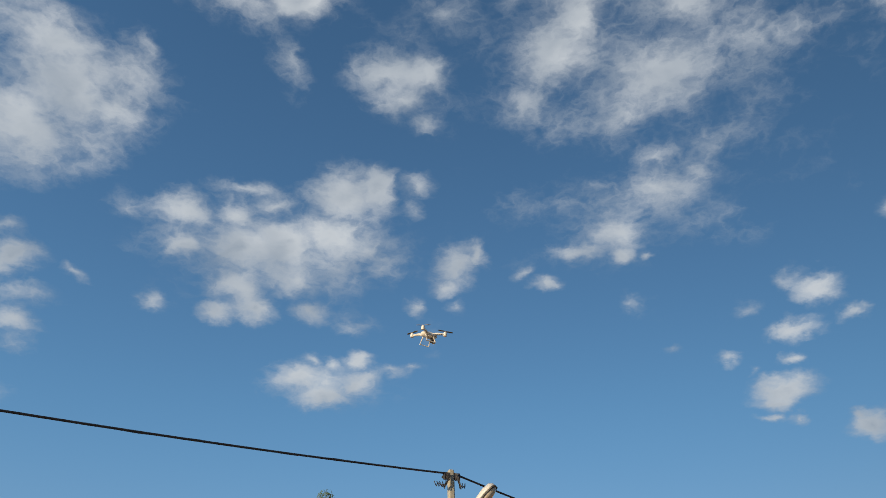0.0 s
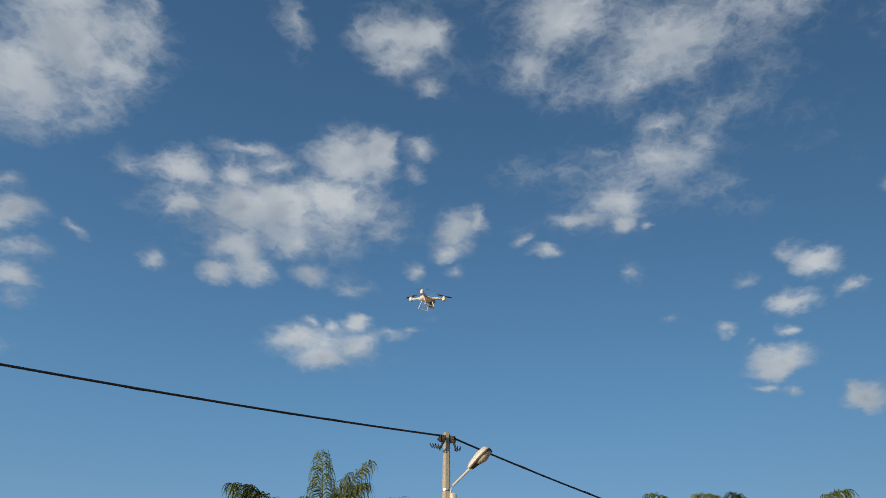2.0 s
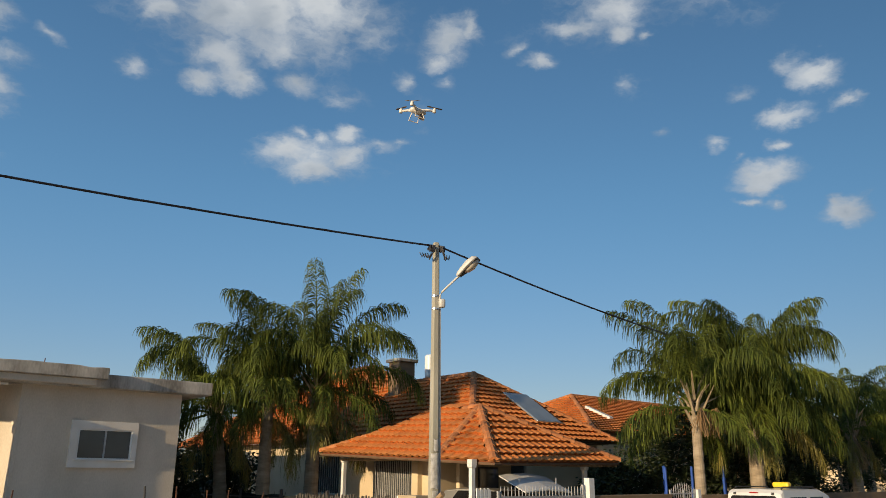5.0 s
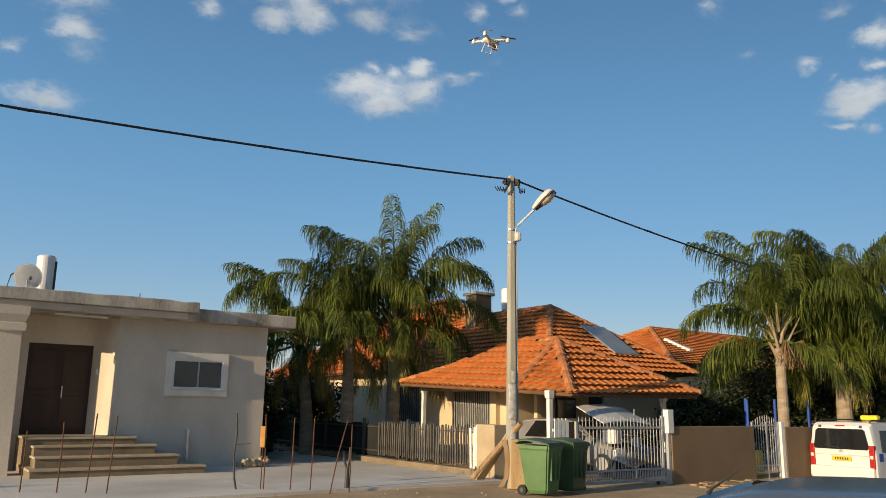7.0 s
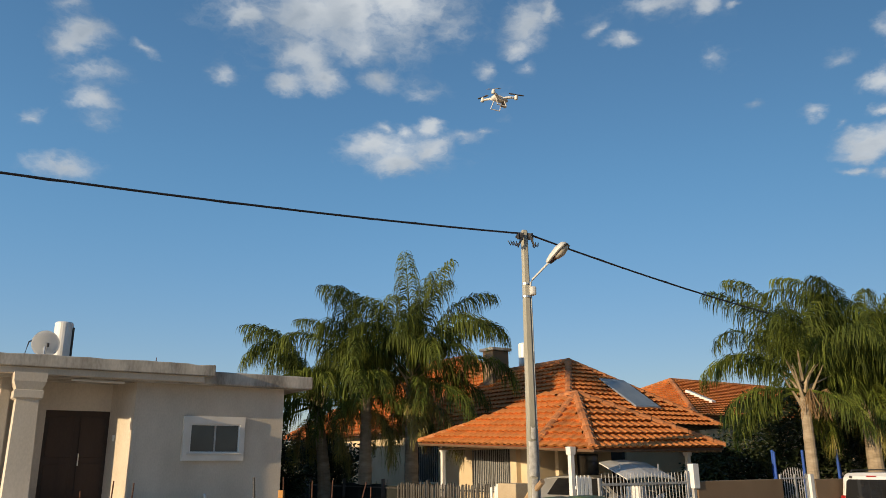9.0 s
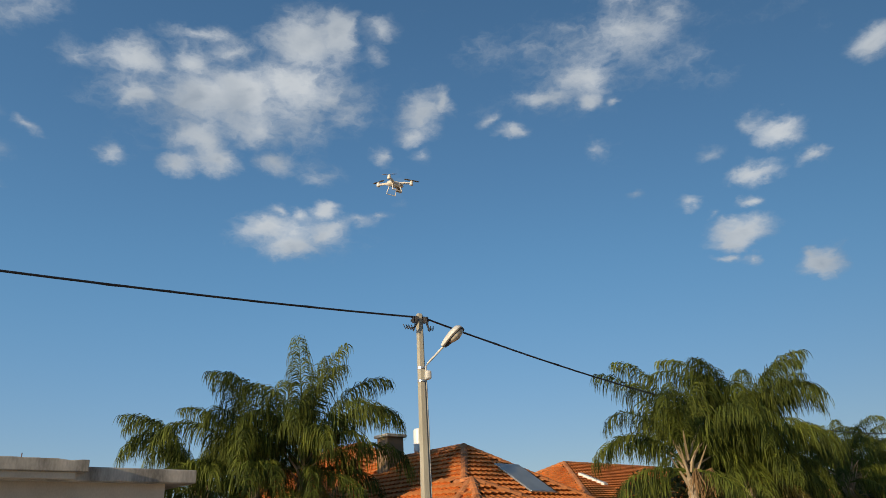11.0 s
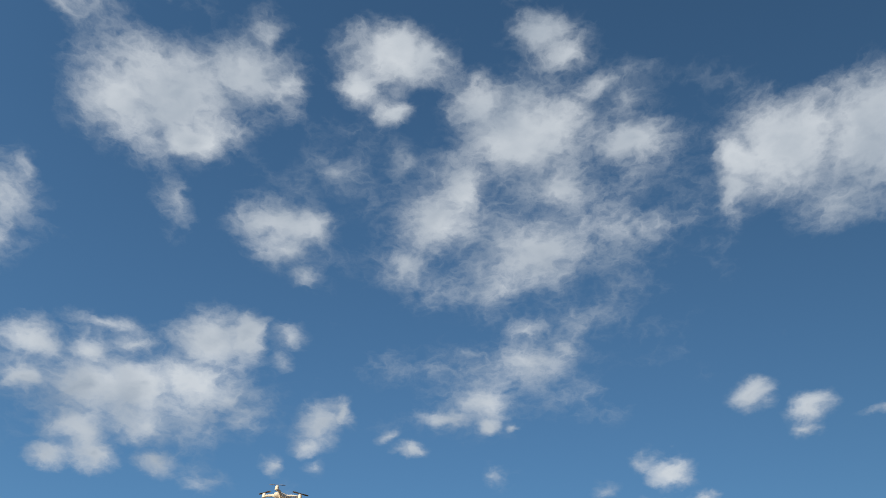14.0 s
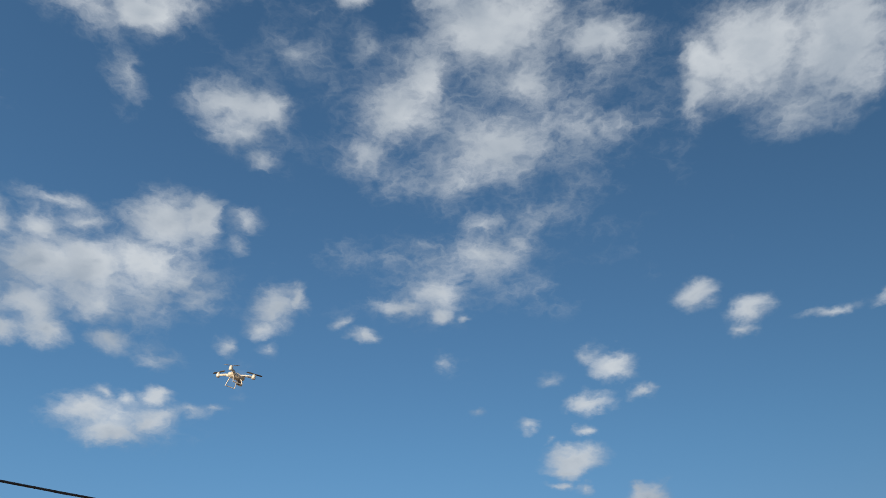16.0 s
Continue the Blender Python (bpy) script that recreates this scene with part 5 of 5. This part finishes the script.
# ---- palms ----
def frond_mesh(name, length, rise, droop, seed, mat, leaf=0.80):
    """One feather leaf along +x: an arching stalk with bunches of long hanging leaflets on both sides."""
    rnd = random.Random(seed)
    n = 24
    pts, p, ang = [], Vector((0, 0, 0)), rise
    sway = rnd.uniform(-10, 10)
    for i in range(n + 1):
        pts.append(p.copy())
        t = i / n
        p += Vector((math.cos(radians(ang)), math.sin(radians(sway * t)) * 0.6, math.sin(radians(ang)))) * (length / n)
        ang -= droop / n * (0.25 + 2.25 * t * t)
    vs, fs = [], []

    def strip(points, widths, side):
        k = len(vs)
        for q, w in zip(points, widths):
            vs.append(tuple(q - side * w))
            vs.append(tuple(q + side * w))
        for i in range(len(points) - 1):
            fs.append((k + 2 * i, k + 2 * i + 1, k + 2 * i + 3, k + 2 * i + 2))

    w0 = [0.042 * (1 - i / n) ** 1.3 + 0.006 for i in range(n + 1)]
    strip(pts, w0, Vector((0, 1, 0)))
    strip(pts, w0, Vector((0.3, 0, 0.95)))
    m = 58
    for i in range(m):
        t = 0.17 + 0.83 * (i + rnd.uniform(-0.3, 0.3)) / (m - 1)
        f = min(max(t, 0.0), 0.999) * n
        j = min(int(f), n - 1)
        q = pts[j].lerp(pts[j + 1], f - j)
        along = (pts[j + 1] - pts[j]).normalized()
        top = Vector((0, 1, 0)).cross(along)
        if top.z < 0:
            top = -top
        size = leaf * (0.45 + 0.75 * math.sin(math.pi * min(t * 0.9 + 0.08, 1.0)) ** 0.8)
        for s in (-1, 1):
            for _ in range(rnd.choice((1, 2, 2, 3))):
                L = size * rnd.uniform(0.65, 1.15)
                d = (along * rnd.uniform(0.4, 0.9) + Vector((0, s, 0)) * rnd.uniform(0.25, 0.9) + top * rnd.uniform(-0.3, 0.5)).normalized()
                fall = Vector((rnd.uniform(-0.18, 0.18), rnd.uniform(-0.18, 0.18), -1.0))
                a = q + d * L * 0.24
                b = a + (d * 0.55 + fall * 0.55).normalized() * L * 0.26
                c = b + (d * 0.22 + fall * 0.95).normalized() * L * 0.30
                e = c + fall * L * 0.28
                tw = rnd.uniform(-1, 1)
                side = (along + Vector((0, 0.9 * tw, 0.3 * s))).normalized()
                w = rnd.uniform(0.009, 0.0155)
                strip([q, a, b, c, e], [w * 0.6, w, w * 0.95, w * 0.7, w * 0.15], side)
    me = bpy.data.meshes.new(name)
    me.from_pydata(vs, [], fs)
    me.materials.append(mat)
    return me


# length, angle at the base, bend
FROND_KINDS = {
    "spear": ((3.6, 90, 40), (3.6, 85, 65)),
    "up": ((3.7, 78, 95), (3.8, 70, 110), (3.6, 62, 80)),
    "arch": ((3.6, 60, 150), (3.7, 50, 140), (3.4, 66, 165)),
    "flat": ((3.3, 34, 130), (3.4, 24, 120), (3.2, 42, 145)),
    "low": ((3.0, 8, 100), (2.8, -10, 85)),
    "hang": ((2.5, -35, 50), (2.3, -50, 35)),
    "dead": ((1.9, -58, 30),),
}
FRONDS = {}
for kind, spec in FROND_KINDS.items():
    mat = {"hang": FRONDY, "dead": DEAD}.get(kind, FROND)
    FRONDS[kind] = [frond_mesh("frond", L, r, d, 10 * i + len(kind), mat, 0.5 if kind == "dead" else 0.80) for i, (L, r, d) in enumerate(spec)]


def palm(u, v, height, radius, label, seed, scale=1.0, counts=(2, 5, 7, 6, 4, 2, 0), lean=(0.0, 0.0), bulge=1.25, chosen=(), tufts=0):
    """A queen palm; chosen fronds are (kind, compass angle in degrees, size)."""
    rnd = random.Random(seed)
    p = thing("palm_tree", label, "palm tree", on_street(u, v, level(u, v)), "palms")
    pts, rad = [], []
    n = 22
    for i in range(n + 1):
        t = i / n
        pts.append((lean[0] * t * t, lean[1] * t * t, -0.1 + (height + 0.1) * t))
        rad.append(radius * (bulge - (bulge - 0.8) * t + 0.05 * (i % 2) + rnd.uniform(-0.015, 0.015)))
    part("trunk", bar(pts, rad, 14), BARK, p, "ringed grey-brown trunk")
    top = Vector((lean[0], lean[1], height))
    bm = bmesh.new()
    for i in range(14):
        a = i * 2.4
        d = Vector((math.cos(a), math.sin(a), 0))
        z = height - 0.35 + 0.07 * i
        r0 = radius * 0.75
        far = rnd.uniform(0.3, 0.75)
        tube(bm, [Vector((lean[0], lean[1], z)) + d * r0 * 0.6, Vector((lean[0], lean[1], z + 0.35)) + d * (r0 + 0.12), Vector((lean[0], lean[1], z + rnd.uniform(0.6, 1.1))) + d * (r0 + far)], [0.065, 0.04, 0.016], 5)
    part("crown_shaft", bm, BOOT, p, "dry split leaf bases")
    for i in range(tufts):
        a = rnd.uniform(0, 6.28)
        vs, fs = [], []
        o = Vector((math.cos(a) * 0.55, math.sin(a) * 0.55, 0.15))
        for _ in range(70):
            q = o * rnd.uniform(0.7, 1.3)
            e = q + Vector((rnd.gauss(0, 0.16), rnd.gauss(0, 0.16), -rnd.uniform(0.3, 0.85)))
            k = len(vs)
            sd = Vector((rnd.gauss(0, 1), rnd.gauss(0, 1), 0)).normalized() * 0.009
            vs += [tuple(q - sd), tuple(q + sd), tuple(e + sd), tuple(e - sd)]
            fs.append((k, k + 1, k + 2, k + 3))
        me = bpy.data.meshes.new("flower_stalk")
        me.from_pydata(vs, [], fs)
        me.materials.append(DEAD)
        part("flower_stalk", me, None, p, "dry brown hanging flower stalk", m=Matrix.Translation(top))
    lift = {"spear": 0.75, "up": 0.65, "arch": 0.5, "flat": 0.35, "low": 0.2, "hang": 0.1, "dead": 0.0}
    todo = [(kind, az - TURN, size) for kind, az, size in chosen]
    k = 0
    for kind, cnt in zip(("spear", "up", "arch", "flat", "low", "hang", "dead"), counts):
        for i in range(cnt):
            todo.append((kind, k * 137.5 + rnd.uniform(-18, 18), rnd.uniform(0.85, 1.1)))
            k += 1
    for kind, a, size in todo:
        s = scale * size
        part("frond", rnd.choice(FRONDS[kind]), None, p, m=Matrix.Translation(top + Vector((0, 0, lift[kind]))) @ pose(0, 0, 0, rnd.uniform(-10, 10), rnd.uniform(-5, 5), a) @ Matrix.Translation((radius * 0.4, 0, 0)) @ Matrix.Diagonal((s, s, s, 1)))
    return p


palm(2.40, 8.85, 4.25, 0.21, "tall feathery palm with a thick trunk behind the fence", 103, 1.12, (1, 3, 4, 5, 5, 3, 1), chosen=(("spear", 100, 1.05), ("spear", 330, 0.98), ("up", 20, 1.1), ("arch", 10, 1.05), ("flat", 0, 1.05), ("arch", -40, 1.1), ("flat", -70, 1.0), ("up", 150, 1.0), ("low", -30, 1.0)), tufts=1)
palm(0.98, 9.4, 3.85, 0.20, "feathery palm in the cluster behind the fence", 8, 1.0, (0, 5, 7, 6, 5, 3, 0), chosen=(("arch", 240, 1.1), ("up", 260, 1.0), ("flat", 280, 1.0)))
palm(0.35, 11.0, 3.5, 0.20, "feathery palm leaning towards the flat-roofed house", 15, 1.0, (0, 3, 4, 6, 5, 3, 0), (-0.3, 0.2), chosen=(("up", 175, 1.1), ("arch", 150, 1.0), ("arch", 190, 1.05), ("flat", 180, 0.9)))
palm(10.1, -0.45, 3.55, 0.165, "feathery palm behind the brown street wall", 31, 1.0, (0, 2, 3, 2, 3, 0, 0), (0.05, 0.0), 1.1, chosen=(("up", 178, 1.0), ("flat", 185, 0.95), ("arch", 200, 0.95), ("low", 170, 0.95), ("up", 75, 0.95), ("up", 20, 0.95), ("up", 110, 0.9), ("arch", 30, 1.0), ("arch", -20, 1.0), ("arch", 75, 1.0), ("arch", 5, 1.0), ("flat", 20, 1.0), ("flat", 60, 1.0)), tufts=3)
palm(13.6, -0.4, 4.05, 0.22, "dense dark palm beside the street wall", 42, 1.08, (0, 11, 14, 13, 12, 5, 1), tufts=2)
palm(15.8, 1.2, 3.6, 0.22, "palm further along the street wall", 57, 1.0, (0, 3, 6, 6, 4, 3, 1))
palm(21.0, -0.5, 3.4, 0.18, "smaller palm further along the street", 63, 0.8, (0, 3, 5, 5, 4, 3, 1))
palm(26.0, 1.0, 3.9, 0.18, "distant palm along the street", 71, 0.85, (0, 3, 5, 5, 4, 3, 1))
palm(28.6, 0.2, 3.9, 0.17, "distant palm beside the further pole", 72, 0.9, (0, 3, 4, 5, 4, 2, 0))
palm(36.5, 0.3, 4.2, 0.18, "distant palm past the further pole", 73, 0.95, (0, 4, 5, 5, 4, 2, 0))
palm(42.5, 0.6, 3.9, 0.18, "low distant palm at the end of the row", 74, 0.8, (0, 3, 4, 5, 4, 2, 0))


# ---- shrubs ----
def shrub(name, m, size, count, label, seed, category="shrub", trunk=0.0):
    """Branches with clumps of many small leaves, uneven at the rim."""
    rnd = random.Random(seed)
    s = thing(name, label, category, m)
    bm = bmesh.new()
    tips = []
    for i in range(9):
        a = i * 2.4
        e = Vector((math.cos(a) * size[0] * rnd.uniform(0.2, 0.7), math.sin(a) * size[1] * rnd.uniform(0.2, 0.7), trunk + size[2] * rnd.uniform(0.4, 0.95)))
        tube(bm, [(0, 0, 0), (e.x * 0.25, e.y * 0.25, e.z * 0.5), e], [0.06, 0.04, 0.012], 5)
        tips.append(e)
    part("branches", bm, BARK, s)
    clumps = [Vector((rnd.gauss(0, 0.42) * size[0], rnd.gauss(0, 0.42) * size[1], trunk + size[2] * rnd.uniform(0.05, 1.0))) for _ in range(46)]
    vs, fs = [], []
    for i in range(count):
        c = rnd.choice(clumps)
        q = c + Vector((rnd.gauss(0, 0.22), rnd.gauss(0, 0.22), rnd.gauss(0, 0.2)))
        if q.z < 0.05:
            q.z = rnd.uniform(0.05, 0.4)
        ax = Vector((rnd.gauss(0, 1), rnd.gauss(0, 1), rnd.gauss(0, 0.5))).normalized()
        sd = ax.cross(Vector((rnd.gauss(0, 1), rnd.gauss(0, 1), rnd.gauss(0, 1)))).normalized()
        L, w = rnd.uniform(0.06, 0.13), rnd.uniform(0.022, 0.045)
        k = len(vs)
        vs += [tuple(q - ax * L), tuple(q + sd * w), tuple(q + ax * L), tuple(q - sd * w)]
        fs.append((k, k + 1, k + 2, k + 3))
    me = bpy.data.meshes.new("leaves")
    me.from_pydata(vs, [], fs)
    me.materials.append(LEAF)
    tagged(part("leaves", me, None, s), kind="stuff")
    return s


shrub("shrub", on_street(-1.6, 12.0), (1.1, 1.6, 3.0), 9000, "tall dark green shrub between the house and the fence", 5)
shrub("shrub", on_street(1.5, 13.0), (0.9, 1.8, 2.4), 6000, "dense dark shrub behind the fence", 6)
shrub("shrub", on_street(2.4, 17.0), (1.4, 2.0, 2.8), 6000, "shady shrub against the cream house", 7)
for u, v, a, b, c, sd in ((39.0, 0.6, 2.4, 1.4, 4.8, 31), (44.0, 0.8, 2.8, 1.6, 5.2, 32), (50.0, 0.5, 3.2, 1.8, 5.8, 33), (57.0, 0.5, 3.6, 2.0, 6.4, 34), (9.4, 2.2, 1.0, 1.0, 1.7, 11), (11.6, 1.8, 1.6, 1.2, 3.2, 12), (15.6, 0.4, 1.5, 0.9, 3.3, 21), (18.4, 0.5, 1.7, 0.9, 3.6, 22), (14.2, 1.4, 1.8, 1.2, 3.6, 13), (17.4, 1.2, 2.0, 1.3, 4.2, 14), (20.6, 2.0, 2.0, 1.4, 4.6, 15), (24.5, 1.5, 2.4, 1.6, 5.0, 16), (29.5, 1.5, 2.6, 1.6, 5.2, 17), (34.5, 2.0, 2.8, 1.8, 5.4, 18)):
    shrub("shrub", on_street(u, v), (a, b, c), 7500, "dense dark garden tree behind the street wall", sd, "tree", 0.4)
agave = thing("agave", "spiky agave with upright grey-green blades", "plant", on_street(1.15, 8.6))
bm = bmesh.new()
for i in range(22):
    a = i * 2.4
    t = 0.25 + 0.035 * i
    d = Vector((math.cos(a) * (1.1 - t * 0.9), math.sin(a) * (1.1 - t * 0.9), 0.55 + t * 0.6))
    sd = Vector((-math.sin(a), math.cos(a), 0))
    for s in (-1, 1):
        f = [bm.verts.new(q) for q in (sd * 0.05 * s, d * 0.4 + sd * 0.06 * s, d * 1.15, d * 0.4 - Vector((0, 0, 0.02)), Vector((0, 0, 0)))]
        bm.faces.new(f)
part("blades", bm, LEAF, agave)

# ---- house in the distance ----
def far_house(m, label, x0, x1, y0, y1, eave, apex, r0x, r1x):
    """A cream house under a hipped tile roof with its ridge from r0x to r1x."""
    far = thing("house", label, "house", m)
    part("wall", box(x0, x1, y0, y1, 0, eave - 0.05), CREAM, far)
    fr = part("roof", box(x0 - 0.4, x1 + 0.4, y0 - 0.4, y1 + 0.4, eave - 0.1, eave), WOOD, far, "orange terracotta tile roof")
    c0, c1, c2, c3 = (x0 - 0.8, y0 - 0.8, eave), (x1 + 0.8, y0 - 0.8, eave), (x1 + 0.8, y1 + 0.8, eave), (x0 - 0.8, y1 + 0.8, eave)
    ym = (y0 + y1) / 2
    r0, r1 = (r0x, ym, apex), (r1x, ym, apex)
    roof_face(fr, [c0, c1, r1, r0], False)
    roof_face(fr, [c3, c0, r0], False)
    roof_face(fr, [c1, c2, r1], False)
    roof_face(fr, [c2, c3, r0, r1], False)
    for a, b in ((c0, r0), (c1, r1), (r0, r1), (c3, r0)):
        ridge(fr, a, b)


far_house(pose(10.6, 45.0, -0.15, 0, 0, TURN), "distant house with a hipped orange tile roof", -5, 13, -3, 7, 4.05, 6.5, -0.6, 8.6)
vent = thing("roof_window", "white framed roof window on the distant tile roof", "window", pose(10.6, 45.0, -0.15, 0, 0, TURN) @ Matrix.Translation((-2.2, -1.2, 5.18)) @ Matrix.Rotation(radians(23), 4, "X"))
part("frame", box(-0.16, 0.16, -0.9, 0.9, 0.0, 0.16, 0.02), WHITE, vent)
part("pane", box(-0.06, 0.06, -0.8, 0.8, 0.16, 0.17), PANEL, vent)
far_house(on_street(41.0, 6.5, -0.1), "small distant house with an orange tile roof behind palms", -3, 3, -2.5, 2.5, 3.6, 5.4, -1.0, 1.0)

# ---- the hovering drone ----
def drone(az, el, dist):
    a, e = radians(az), radians(el)
    c = Vector((math.sin(a) * math.cos(e), math.cos(a) * math.cos(e), math.sin(e))) * dist + Vector((0, 0, 1.7))
    d = thing("drone", "pale quadcopter drone hovering in the air", "drone", Matrix.Translation(c) @ pose(0, 0, 0, 6, 4, 28))
    sec = []
    for x, w, h in ((-0.10, 0.02, 0.015), (-0.08, 0.045, 0.03), (0.0, 0.06, 0.042), (0.07, 0.05, 0.034), (0.11, 0.02, 0.015)):
        sec.append([(x, w * math.cos(t), h * math.sin(t)) for t in (2 * math.pi * k / 12 for k in range(12))])
    part("body", loft(sec), DRONEW, d, smooth=True)
    for i in range(4):
        t = radians(45 + 90 * i)
        o = Vector((math.cos(t), math.sin(t), 0))
        arm = part("arm", bar([o * 0.05, o * 0.12 + Vector((0, 0, 0.012)), o * 0.215], [0.022, 0.016, 0.013], 8), DRONEW, d)
        part("motor", bar([o * 0.215 + Vector((0, 0, z)) for z in (-0.025, -0.02, 0.02, 0.035)], [0.012, 0.022, 0.022, 0.012], 12), DRONEW, arm)
        r = Vector((math.cos(t * 1.7 + i), math.sin(t * 1.7 + i), 0))
        q = o * 0.215 + Vector((0, 0, 0.04))
        sd = r.cross(Vector((0, 0, 1)))
        part("propeller", loft([[p + sd * w + Vector((0, 0, 0.005)), p - sd * w, p - sd * w - Vector((0, 0, 0.003)), p + sd * w + Vector((0, 0, 0.002))] for p, w in ((q - r * 0.095, 0.006), (q - r * 0.06, 0.014), (q, 0.006), (q + r * 0.06, 0.014), (q + r * 0.095, 0.006))]), DRONED, arm, "dark plastic propeller")
    for s in (-1, 1):
        part("landing_skid", bar([(-0.05, s * 0.04, -0.02), (-0.06, s * 0.09, -0.11), (0.06, s * 0.09, -0.11), (0.05, s * 0.04, -0.02)], 0.007, 6), DRONEW, d)
    cm = part("camera_pod", box(0.03, 0.075, -0.025, 0.025, -0.085, -0.035, 0.01), DRONED, d, "dark camera pod")
    part("mount", bar([(0.05, 0, -0.04), (0.05, 0, -0.02)], 0.012, 8), DRONED, cm)


drone(-0.6, 26.4, 9.6)
